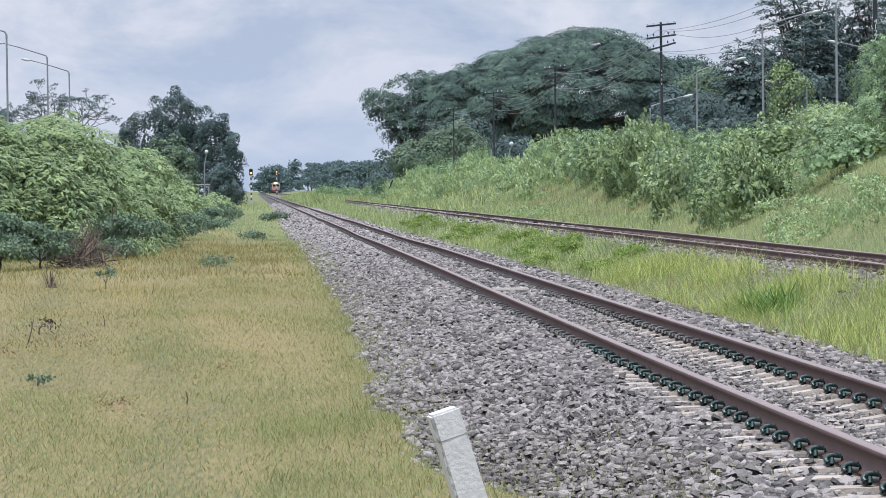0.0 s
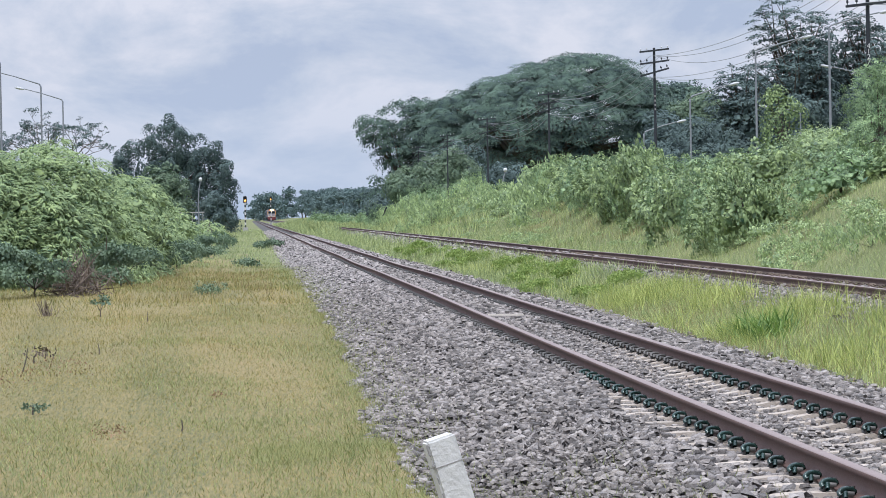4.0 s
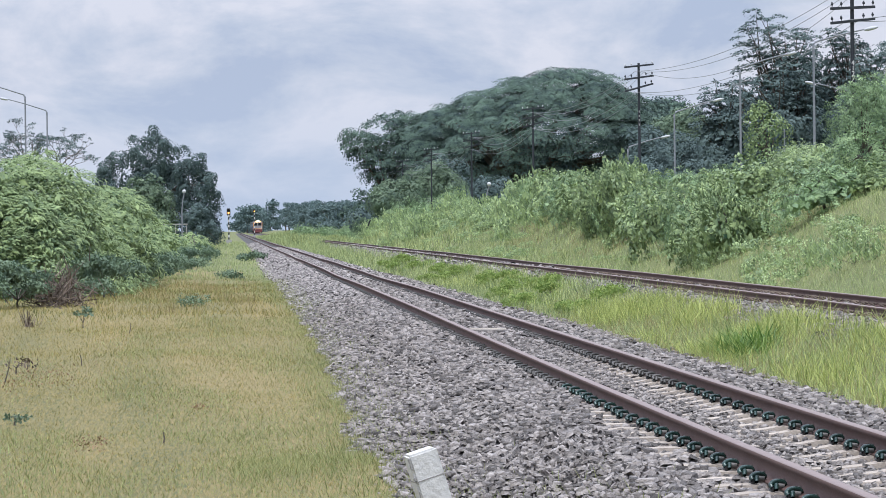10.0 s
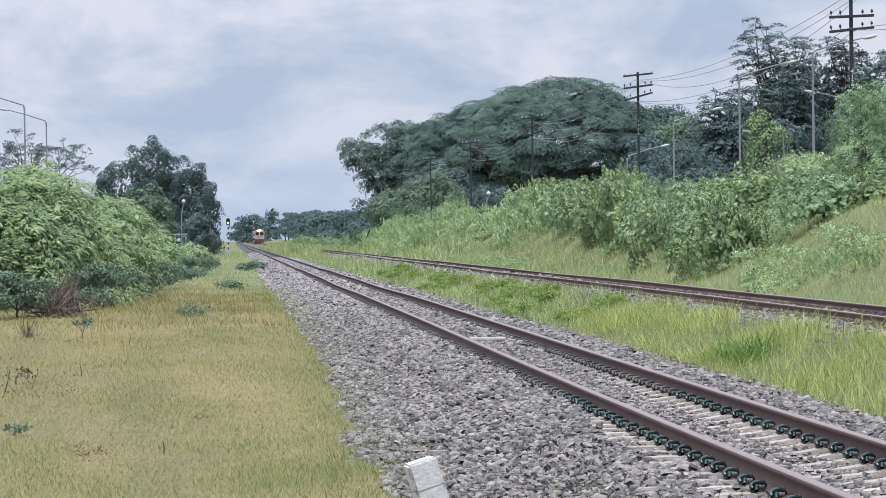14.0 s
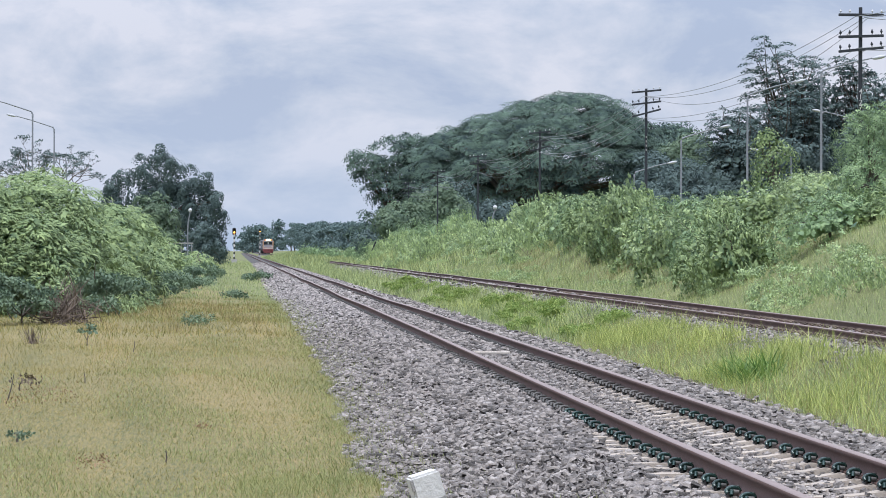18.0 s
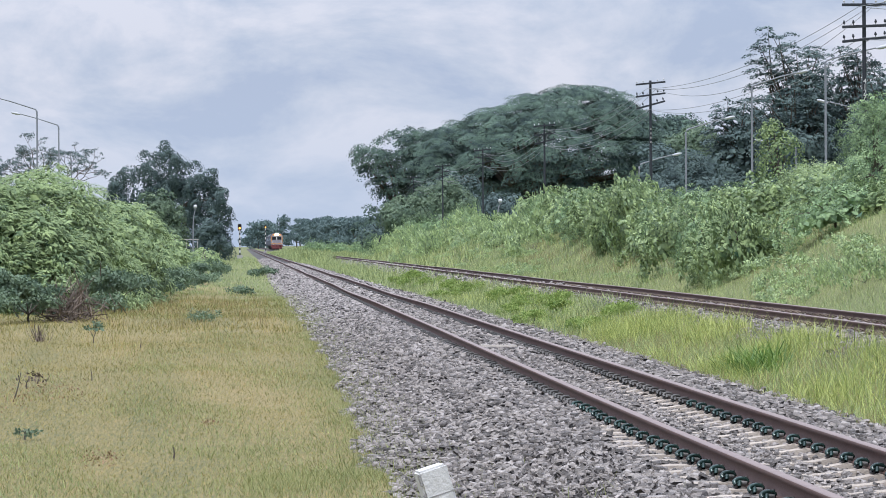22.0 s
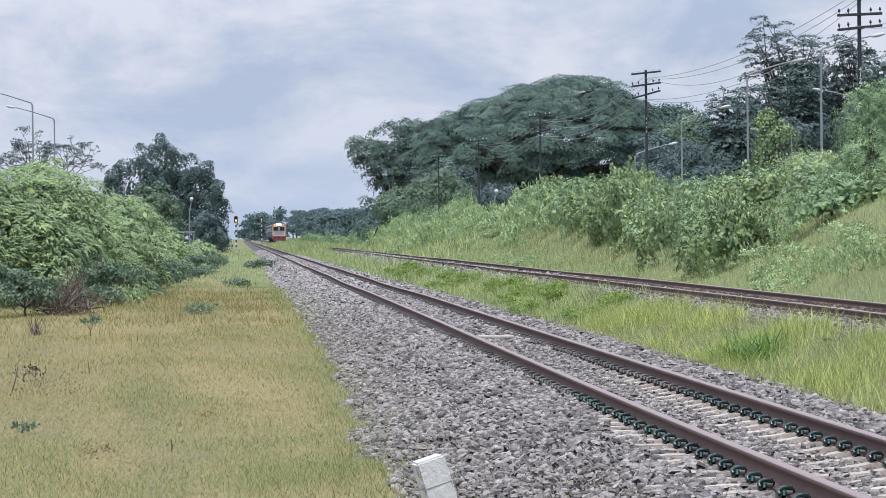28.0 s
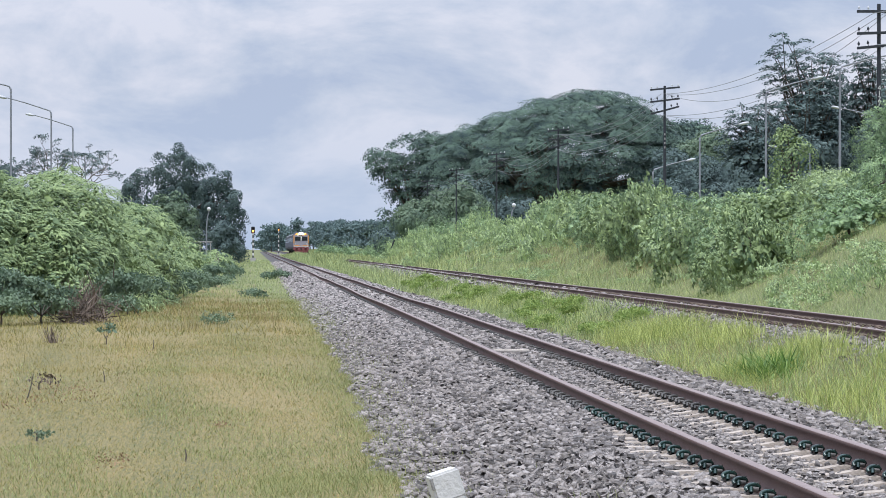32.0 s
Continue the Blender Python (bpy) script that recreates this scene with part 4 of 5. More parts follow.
for x, y, h, w, n, mt, lab, sd in ((14.35, 80, 2.4, 0.85, 1200, M_LEAF_G, "tall leafy tree-like shrub on the bank", 90), (15.6, 84, 2.6, 1.0, 1300, M_LEAF_G, "tall leafy tree-like shrub on the bank", 91),
                                   (16.4, 108, 2.6, 0.7, 420, M_LEAF_L, "thin young yellowish tree on the bank", 92), (18.2, 112, 0.9, 1.3, 800, M_LEAF_B, "bushy young tree on the bank", 93),
                                   (15.6, 96, 0.9, 1.2, 800, M_LEAF_B, "bushy young tree on the bank", 94)):
    r_ = np.random.default_rng(sd)
    P = caps_over(r_, 60, (0, 0, h * 0.52), (w, w * 1.2, h * 0.47), 0.34, 0.9, 0.6, 0.5, 0.5)
    leafy("young_tree", pose(x, y, float(ground_z(x, y))), P, 0.28 if mt is M_LEAF_L else 0.85, 0.10 if mt is M_LEAF_L else 0.18, mt, lab, "fine" if mt is M_LEAF_L else "spray", "tree", sd, 0.07, 0.35, 14)


def tree(x, y, z0, lobes, count, size, mat, label, seed, trunk=0.4, fork=0.4, n=14, flat=0.8, inner=0.35, name="tree", template="fine"):
    r = np.random.default_rng(seed)
    L = np.array(lobes, float)
    ob = thing(name, pose(x, y, z0), label, "tree")
    part("trunk", tubes("trunk", limbs_to(r, (0, 0, 0), (0, 0, L[:, 2].mean() * fork), L, trunk, n), M_BARK), ob)
    part("crown", crown("crown", L, count * 3, size * 0.8, mat, template, flat, inner, seed=seed), ob)
    return ob


for x, y, w in ((11.2, 318, 0.7), (12.6, 330, 0.9), (11.6, 352, 0.8), (14.2, 300, 1.2), (13.0, 380, 1.0), (16.5, 305, 1.3), (18.6, 296, 1.5), (15.0, 345, 1.2), (11.6, 420, 0.9), (12.2, 470, 1.1), (11.8, 530, 1.1), (12.0, 600, 1.3)):
    c = copy_thing(protos[2 if w < 1 else 5], pose(x, y, float(ground_z(x, y)) - 0.05, 0, 0, 37 * x))
    c.scale = (w, w, w * 0.9)
post = thing("leaning_post", pose(10.95, 300, float(ground_z(10.95, 300)), 0, 24, 0), "dark old post leaning over in the grass", "post")
part("shaft", tubes("shaft", [([(0, 0, -0.2), (0, 0, 0.9), (0, 0, 1.9)], [0.08, 0.07, 0.06])], M_POLE, 7), post)
# the great umbrella-shaped rain tree: layered fans of foliage over a dome, dark limbs below
r_ = np.random.default_rng(101)
z0 = float(ground_z(30, 362))
TREE_X = (17.0, 20.2, 23.7, 26.6, 31.3, 34.8, 37.7, 40.1, 41.5, 44.0)
TREE_Z = (10.8, 13.3, 14.4, 15.8, 17.1, 17.5, 16.8, 15.5, 14.4, 10.5)
P = []
taken = []
for i in range(2600):
    X, v = r_.uniform(17.5, 43.8), r_.uniform(-1, 1.0)
    w = math.sqrt(max(0.08, 1 - ((X - 30.5) / 14.0) ** 2))
    top = float(np.interp(X, TREE_X, TREE_Z))
    low = 6.4 + 1.2 * math.sin(X * 0.9) + 0.5 * math.sin(X * 2.3)
    z = low + (top - low) * math.sqrt(1 - v * v) ** 0.9 - 0.6
    y = 11.5 * w * v * min(1.0, 0.60 + math.sqrt(1 - v * v))      # the crown overhangs its foot
    if any((X - a) ** 2 / 5.2 + (z - c) ** 2 / 1.25 + (y - b) ** 2 / 6.5 < 1 for a, b, c in taken):
        continue                                  # the fans keep their distance, with dark gaps between them
    taken.append((X, y, z))
    s = r_.uniform(1.4, 2.4)
    P.append((X - 30.0, y, z - z0, s, s * r_.uniform(0.30, 0.42), 0.22 * (X - 30.5) / 13.5 + r_.normal() * 0.10, 0.38 * v - 0.05 + r_.normal() * 0.08, 1.0))
for X, y, z in taken:                             # a second storey closes the crown from inside
    if -8.0 < y < 6.0 and z > 8.5:
        P.append((X - 30.0 + r_.uniform(-0.8, 0.8), y + 1.6, z - z0 - 1.5, 2.2, 0.6, r_.normal() * 0.15, -0.1, 1.0))
for X, z in ((38.2, 16.3), (36.6, 16.9), (33.4, 17.0), (29.2, 16.2), (25.2, 14.8), (22.0, 13.4)):    # rounded heads at the top
    P.append((X - 30.0, -1.0, z - z0, 1.9, 0.5, 0, -0.4, 1.0))
inside = lobes_in(r_, 60, (0.8, 2.5, 4.4), (11.5, 5.0, 7.0), 1.8, 0.6, 0.2)
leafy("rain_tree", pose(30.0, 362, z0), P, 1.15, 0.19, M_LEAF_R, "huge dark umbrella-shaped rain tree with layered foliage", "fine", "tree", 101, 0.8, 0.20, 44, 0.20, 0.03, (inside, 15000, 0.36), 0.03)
# the spreading tree beside it
r_ = np.random.default_rng(102)
z0 = float(ground_z(16, 366))
P = []
for i in range(150):
    z = r_.uniform(2.2, 13.0)
    left = float(np.interp(z, (2.2, 4.0, 6.0, 8.4, 10.3, 11.6, 13.0), (11.0, 11.2, 12.9, 13.4, 11.0, 12.2, 14.6)))
    X = r_.uniform(left, 21.0)
    s = r_.uniform(0.6, 1.25)
    P.append((X - 16.0, r_.uniform(-4.5, 1.5), z - z0, s, s * 0.45, (X - 17.0) * 0.07 + r_.normal() * 0.2, -0.35 + r_.normal() * 0.2, 1.0))
inside = lobes_in(r_, 26, (1.5, 1.0, 4.6), (3.0, 2.5, 4.5), 1.1, 0.9, 0.2)
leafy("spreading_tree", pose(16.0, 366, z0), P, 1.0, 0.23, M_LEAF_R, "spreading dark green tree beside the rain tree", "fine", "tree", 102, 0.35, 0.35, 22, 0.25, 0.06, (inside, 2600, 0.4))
for x, y, w, h, n, mt, sd in ((12.8, 334, 1.8, 2.2, 1800, M_LEAF_D, 103), (14.5, 318, 3.0, 4.4, 1800, M_LEAF_M, 104), (18.5, 325, 3.4, 5.2, 1800, M_LEAF_M, 105), (22.5, 312, 3.2, 4.2, 1600, M_LEAF_D, 106),
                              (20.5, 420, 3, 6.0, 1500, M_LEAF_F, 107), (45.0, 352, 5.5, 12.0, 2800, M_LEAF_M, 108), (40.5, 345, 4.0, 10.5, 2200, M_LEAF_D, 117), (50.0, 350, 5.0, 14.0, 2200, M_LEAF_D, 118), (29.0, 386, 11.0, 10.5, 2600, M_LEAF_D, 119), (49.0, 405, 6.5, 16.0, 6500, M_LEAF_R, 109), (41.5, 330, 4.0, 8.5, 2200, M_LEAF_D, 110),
                              (43.5, 340, 5.0, 8.5, 2400, M_LEAF_D, 128), (47.5, 345, 5.0, 9.5, 2400, M_LEAF_D, 129), (24.0, 388, 5.0, 9.0, 1500, M_LEAF_D, 113), (35.0, 392, 5.0, 9.5, 1500, M_LEAF_D, 114), (20.0, 340, 3.6, 6.6, 1500, M_LEAF_D, 116)):
    r_ = np.random.default_rng(sd)
    leaf = 0.24 if y < 345 else 0.30 if y < 375 else 0.40
    P = caps_over(r_, int(18 + 1.5 * w * h), (0, 0, h * 0.45), (w, w, h * 0.5), 0.24 * w + 0.25, 0.9, 0.6, 0.5, 0.5)
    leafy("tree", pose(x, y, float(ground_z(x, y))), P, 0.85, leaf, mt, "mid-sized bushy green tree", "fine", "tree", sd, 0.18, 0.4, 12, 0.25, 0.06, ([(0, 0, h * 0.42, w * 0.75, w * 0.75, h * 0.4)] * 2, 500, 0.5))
# the tall dark trees behind the road
for x, y, w, h, n, sd in ((39.8, 280, 3.2, 11.0, 2400, 126), (44.6, 284, 4.0, 17.0, 4200, 120), (47.5, 290, 4.8, 15.6, 3800, 121), (53.0, 285, 5.5, 15.4, 4000, 122), (43.5, 276, 4.0, 12.0, 2800, 123), (50.0, 270, 4.5, 12.5, 2600, 124), (58.0, 280, 5.5, 16.4, 3200, 125), (50.4, 287, 4.4, 15.6, 3400, 127)):
    r_ = np.random.default_rng(sd)
    P = caps_over(r_, 95, (0, 0, h * 0.44), (w, w, h * 0.46), 0.85, 0.95, 0.45, 0.28, 1.1)
    P[:, 5:7] += r_.normal(size=(95, 2)) * 0.25
    T = []
    for k in range(5):                            # thin leaders stand out of the top
        tx, ty, lean = r_.uniform(-0.7, 0.7) * w, r_.uniform(-0.5, 0.5) * w, r_.uniform(-0.5, 0.5)
        for q in (0.74, 0.80, 0.86, 0.92, 0.97, 1.01):
            for side in (-1, 1):
                T.append((tx + lean * (q - 0.66) * 6 + side * (1.25 - q) * r_.uniform(0.6, 2.6), ty + r_.uniform(-0.5, 0.5), h * (q - 0.03 - 0.025 * k) + r_.uniform(-0.4, 0.2), 1.1 * (1.2 - q) + 0.30, 0.10, side * 0.25, 0, 1))
    L = [(0, 0, h * 0.42, w * 0.7, w * 0.7, h * 0.38)] * 2
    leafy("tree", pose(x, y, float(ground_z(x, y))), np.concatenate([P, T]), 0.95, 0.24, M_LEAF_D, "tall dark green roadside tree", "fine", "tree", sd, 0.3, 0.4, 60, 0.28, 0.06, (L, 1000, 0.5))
# the dark trees on the grassy side
L = []
for i in range(150):
    x = R.uniform(-7.2, 6.4)
    peak = float(np.interp(x, (-7.2, -5.6, -3.6, -1.4, 0.0, 1.8, 4.2, 6.0, 7.4), (5.0, 9.6, 11.6, 11.8, 12.6, 11.6, 10.4, 7.6, 3.4)))
    q = R.uniform(0.04, 1.0) ** 0.8
    s = R.uniform(1.1, 1.8)
    L.append((x * 1.07, R.uniform(-4.5, 1) * math.sqrt(max(0.1, 1 - q * 0.7)), peak * q * 1.04 - 0.3, s * 0.75, s * 0.8, x * 0.10 + R.normal() * 0.25, -0.55 + R.normal() * 0.2, 0.8))
for x, z in ((-0.5, 13.1), (-0.3, 12.4), (-2.6, 12.0), (5.0, 4.4), (5.4, 2.2), (-6.2, 7.2), (-5.2, 9.6), (4.6, 8.8), (5.4, 6.3), (2.8, 10.8)):
    L.append((x * 1.08, -0.5, z * 1.04, 0.95, 0.85, x * 0.08, -0.5, 0.8))
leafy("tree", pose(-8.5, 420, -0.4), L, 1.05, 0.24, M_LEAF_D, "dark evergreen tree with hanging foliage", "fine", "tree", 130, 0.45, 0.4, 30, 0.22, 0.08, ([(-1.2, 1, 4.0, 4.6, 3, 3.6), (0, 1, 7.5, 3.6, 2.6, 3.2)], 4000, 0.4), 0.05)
for x, y, w, h, n, mt, sd in ((-9.0, 390, 3.2, 9.4, 2400, M_LEAF_M, 131), (-3.6, 402, 2.1, 6.2, 1500, M_LEAF_D, 132), (-25.0, 330, 4.5, 11.0, 2600, M_LEAF_D, 133), (-29.0, 345, 4, 10, 2200, M_LEAF_D, 134), (-15.5, 360, 2.6, 7.6, 1200, M_LEAF_D, 135)):
    P = caps_over(np.random.default_rng(sd), 70, (0, 0, h * 0.46), (w, w, h * 0.48), 0.26 * w, 0.95, 0.5, 0.45, 0.5)
    leafy("tree", pose(x, y, -0.4), P, 0.95, 0.26, mt, "green tree behind the thicket", "fine", "tree", sd, 0.2, 0.4, 14, 0.25, 0.08, ([(0, 0, h * 0.42, w * 0.7, w * 0.7, h * 0.4)] * 2, 900, 0.5))
def branching(r, at, way, length, radius, depth, out, tips):
    """Forking limbs, ever thinner; the tips carry the leaves."""
    bend = at + way * length * 0.5 + r.normal(size=3) * 0.06 * length
    end = at + way * length + [0, 0, 0.05 * length]
    out.append(([at, bend, end], [radius, radius * 0.8, radius * 0.62]))
    if depth == 0:
        tips.append(end)
        return
    for k in range(3 if r.uniform() < 0.6 else 2):
        turn = r.normal(size=3) * [0.75, 0.75, 0.45] + [0, 0, 0.08]
        branching(r, end, unit((way + turn)[None])[0], length * r.uniform(0.62, 0.82), radius * 0.6, depth - 1, out, tips)


r_ = np.random.default_rng(136)
limbs, tips = [], []
for dx, dy in ((-0.75, 0.1), (-0.3, -0.2), (0.25, 0.2), (0.7, -0.1)):
    branching(r_, np.array([0.0, 0, 6.0]), unit(np.array([[dx, dy, 0.8]]))[0], 2.4, 0.13, 4, limbs, tips)
limbs.append(([(0, 0, -0.2), (0.1, 0, 3.0), (0, 0, 6.1)], [0.26, 0.20, 0.16]))
sparse = thing("tree", pose(-18.6, 350, -0.4), "sparse half-bare tree with open branches", "tree")
part("trunk", tubes("trunk", limbs, M_BARK, 5), sparse)
P = [(*t, r_.uniform(0.22, 0.55), 0.10, r_.normal() * 0.3, r_.normal() * 0.3, 1.0) for t in tips if r_.uniform() < 0.9]
part("crown", plates("crown", P, 0.60, 0.14, M_LEAF_D, "fine", 0.6, 0.1, 136), sparse)
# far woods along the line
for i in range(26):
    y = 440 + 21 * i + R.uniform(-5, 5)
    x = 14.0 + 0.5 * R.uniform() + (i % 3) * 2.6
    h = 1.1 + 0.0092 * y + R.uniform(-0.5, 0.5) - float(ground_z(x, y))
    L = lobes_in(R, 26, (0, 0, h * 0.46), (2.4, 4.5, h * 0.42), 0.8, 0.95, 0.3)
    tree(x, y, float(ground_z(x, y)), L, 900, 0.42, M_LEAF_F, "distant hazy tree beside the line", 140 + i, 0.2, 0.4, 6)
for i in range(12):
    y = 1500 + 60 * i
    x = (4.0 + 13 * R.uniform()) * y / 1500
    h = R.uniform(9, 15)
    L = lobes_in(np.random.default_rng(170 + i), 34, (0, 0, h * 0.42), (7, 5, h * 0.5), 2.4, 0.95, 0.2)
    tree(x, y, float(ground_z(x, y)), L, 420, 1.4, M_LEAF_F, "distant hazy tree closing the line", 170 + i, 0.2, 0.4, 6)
for i in range(36):
    x = (-1 if i % 2 else 1) * R.uniform(60, 420)
    y = R.uniform(320, 900)
    h = R.uniform(8, 16)
    if i < 6:
        L = lobes_in(R, 16, (0, 0, h * 0.5), (6, 6, h * 0.5), 2.2, 0.9)
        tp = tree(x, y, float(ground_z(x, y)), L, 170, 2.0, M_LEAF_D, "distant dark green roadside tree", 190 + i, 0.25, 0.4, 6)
        far_protos = [tp] if i == 0 else far_protos + [tp]
    else:
        copy_thing(far_protos[i % 6], pose(x, y, float(ground_z(x, y)), 0, 0, R.uniform(0, 360)))


# ---- trackside things ----
def cyl(name, r0, r1, z0, z1, mat, sides=10, at=(0, 0)):
    me = tubes(name, [([(at[0], at[1], z0), (at[0], at[1], (z0 + z1) / 2), (at[0], at[1], z1)], [r0, (r0 + r1) / 2, r1])], mat, sides)
    return me


def ball(name, r, mat, centre=(0, 0, 0), squash=1.0):
    bm = bmesh.new()
    bmesh.ops.create_icosphere(bm, subdivisions=2, radius=r)
    for v in bm.verts:
        v.co = Vector((v.co.x + centre[0], v.co.y + centre[1], v.co.z * squash + centre[2]))
    return bm_mesh(name, bm, mat, True)


def marker_post():
    ob = thing("marker_post", pose(1.285, 20.1, -0.515, 0, -17, 9), "leaning white concrete marker post with a faded grey band", "marker post")
    bm = bmesh.new()
    bmesh.ops.create_cube(bm, size=1)
    for v in bm.verts:
        k = 0.94 if v.co.z > 0 else 1.0
        v.co = Vector((v.co.x * 0.18 * k, v.co.y * 0.16 * k, (v.co.z + 0.5) * 0.83))
    bmesh.ops.subdivide_edges(bm, edges=bm.edges[:], cuts=3, use_grid_fill=True)
    bmesh.ops.bevel(bm, geom=[e_ for e_ in bm.edges if len(e_.link_faces) == 2 and e_.calc_face_angle() > 1.0], offset=0.012, segments=2, affect="EDGES")
    for v in bm.verts:
        v.co += Vector((noise.noise(v.co * 14), noise.noise(v.co * 14 + Vector((5, 0, 0))), 0)) * 0.003
    part("post", bm_mesh("post", bm, M_WHITE, False), ob)
    part("band", box("band", 0.1735, 0.1545, 0.013, M_GREYP, (0, 0, 0.672), 0.003), ob, "faded grey painted band")
    for z, h, w in ((0.78, 0.07, 0.016), (0.69, 0.025, 0.02), (0.60, 0.04, 0.006), (0.50, 0.055, 0.007), (0.41, 0.03, 0.006), (0.33, 0.05, 0.007), (0.2, 0.04, 0.006)):
        part("chip", box("chip", w, w, h, M_GREYP, (-0.0845, -0.0745, z), w * 0.3), ob, "dark chipped edge")
    return ob


marker_post()

plank = thing("plank", pose(3.70, 51.4, 0.06, 0, 0.5, -2), "short bleached wooden plank lying between the rails", "plank")
part("board", box("board", 0.52, 0.10, 0.035, M_WOOD, (0, 0, 0), 0.006), plank)

# telegraph poles and wires
POLE_X, POLE_TOP = 16.0, 7.90
POLES = [(POLE_X, 43.5), (POLE_X, 90.75), (POLE_X, 138.7), (POLE_X, 187.7), (POLE_X, 236.0), (POLE_X, 283.5), (POLE_X, 331.5), (POLE_X, 379.0)]
ARMS = [(-0.11, 5.5), (-0.57, 7.0), (-0.96, 15.0)]
NEAR_ARMS = [(-0.20, 0.0), (-0.75, 2.0), (-1.09, 5.5)]
SPOTS = (-0.53, -0.29, 0.29, 0.53)


def insulator():
    v, f = tube_arrays([(0, 0, 0), (0, 0, 0.05), (0, 0, 0.06), (0, 0, 0.11), (0, 0, 0.13), (0, 0, 0.17)], [0.014, 0.014, 0.042, 0.046, 0.028, 0.022], 8)
    return mesh_of("insulator", v, f, M_PORC, True), mesh_of("insulator_dark", v, f, M_POLE, True)


ME_INS, ME_INS_D = insulator()


def telegraph_pole(x, y, digits=""):
    g = float(ground_z(x, y))
    ob = thing("telegraph_pole", pose(x, y, g), "black steel telegraph pole with three crossarms and insulators", "telegraph pole", "telegraph poles along the line")
    top = (POLE_TOP if y > 100 else POLE_TOP - 0.08) - g
    part("mast", tubes("mast", [([(0, 0, -0.3), (0, 0, top / 2), (0, 0, top)], [0.062, 0.055, 0.048])], M_POLE, 8), ob)
    for i, (dz, tilt) in enumerate(NEAR_ARMS if y < 100 else ARMS):
        arm = part("crossarm", box("crossarm", 1.17, 0.06, 0.07, M_POLE, (0, -0.09, 0), 0.008), ob, at=pose(0, 0, top + dz, 0, -tilt, 0))
        for k, s_ in enumerate(SPOTS):
            part("insulator", ME_INS if i == 0 else ME_INS_D, arm, at=pose(s_, -0.09, 0.04) @ Matrix.Scale(0.62 if i == 0 else 0.75, 4))
    for n_ in range(4 if y < 160 and not digits else 0):
        part("number_bar", box("number_bar", 0.05, 0.006, 0.08, M_GREYP, (0, -0.066, top - 1.9 - 0.17 * n_), 0.001), ob, "small white painted mark")
    for n_, c in enumerate(digits):
        cu = bpy.data.curves.new("digit", "FONT")
        cu.body, cu.size, cu.extrude = c, 0.18, 0.002
        cu.align_x = "CENTER"
        tmp = new("digit", cu)
        me = bpy.data.meshes.new_from_object(tmp.evaluated_get(bpy.context.evaluated_depsgraph_get()))
        bpy.data.objects.remove(tmp)
        me.materials.append(M_WHITE)
        part("digit", me, ob, "white painted numeral", pose(0, -0.066, top - 2.22 - 0.14 * n_, 90, 0, 0))
    return ob


for i, (x, y) in enumerate(POLES):
    telegraph_pole(x, y, "4127" if i == 1 else "")


def wire_span(a, b, n):
    ob = thing("telegraph_wires", pose(0, 0, 0), "sagging bare wires strung between telegraph poles", "wires", "wire spans")
    for dx, dz, sag in ((-0.14, -0.32, 0.50), (0.10, -0.34, 0.62), (0.18, -0.36, 1.0), (-0.10, -1.14, 0.55), (0.12, -1.18, 0.72)):
        t = np.linspace(0, 1, 22)
        pts = np.stack([a[0] + dx + (b[0] - a[0]) * t, a[1] - 0.05 + (b[1] - a[1]) * t, POLE_TOP + dz - sag * 4 * t * (1 - t)], 1)
        part("wire", tubes("wire", [(pts, [0.009] * 22)], M_WIRE, 4), ob)


for i in range(len(POLES) - 1):
    wire_span(POLES[i], POLES[i + 1], i)


def street_lamp(x, y, top, arm, rise, label="tall galvanised street lamp with a curved arm"):
    """arm: reach of the arm, to the right if positive."""
    g = float(ground_z(x, y))
    ob = thing("street_lamp", pose(x, y, g), label, "street lamp", "street lamps along the road")
    h = top - g
    s_ = 1 if arm > 0 else -1
    part("post", tubes("post", [([(0, 0, -0.2), (0, 0, h * 0.5), (0, 0, h - 0.35)], [0.06, 0.052, 0.043])], M_GALV, 8), ob)
    part("arm", tubes("arm", [([(0, 0, h - 0.36), (0, 0, h - 0.2), (s_ * 0.07, 0, h - 0.06), (s_ * 0.24, 0, h), (arm * 0.6, 0, h + rise * 0.6), (arm, 0, h + rise)], [0.052, 0.048, 0.042, 0.038, 0.034, 0.030])], M_GALV, 8), ob)
    me = ball("lamp_head", 0.32, M_GALVH, (0, 0, 0), 0.26)
    for v in me.vertices:
        v.co.y *= 0.4
    part("lamp_head", me, ob, "pale glass-fibre lamp head", pose(arm + s_ * 0.3, 0, h + rise + 0.04, 0, -s_ * 12, 0))
    return ob


for x, y, top, arm, rise in ((24.0, 145.3, 9.06, 2.1, 0.45), (24.0, 166.5, 8.97, 2.1, 0.55), (24.0, 191.5, 7.71, 2.1, 0.55), (24.0, 214.2, 6.36, 2.0, 0.5),
                             (36.0, 229.9, 7.83, -2.1, 0.30), (36.0, 204.8, 9.22, -2.1, 0.45), (36.0, 176.0, 10.45, -2.1, 0.45),
                             (-11.47, 168, 9.2, -2.8, 0.5), (-11.18, 196, 9.14, -2.4, 0.65), (-11.5, 225.4, 9.28, -2.4, 0.65), (-15.2, 320, 9.5, -2.8, 0.7)):
    street_lamp(x, y, top, arm, rise)


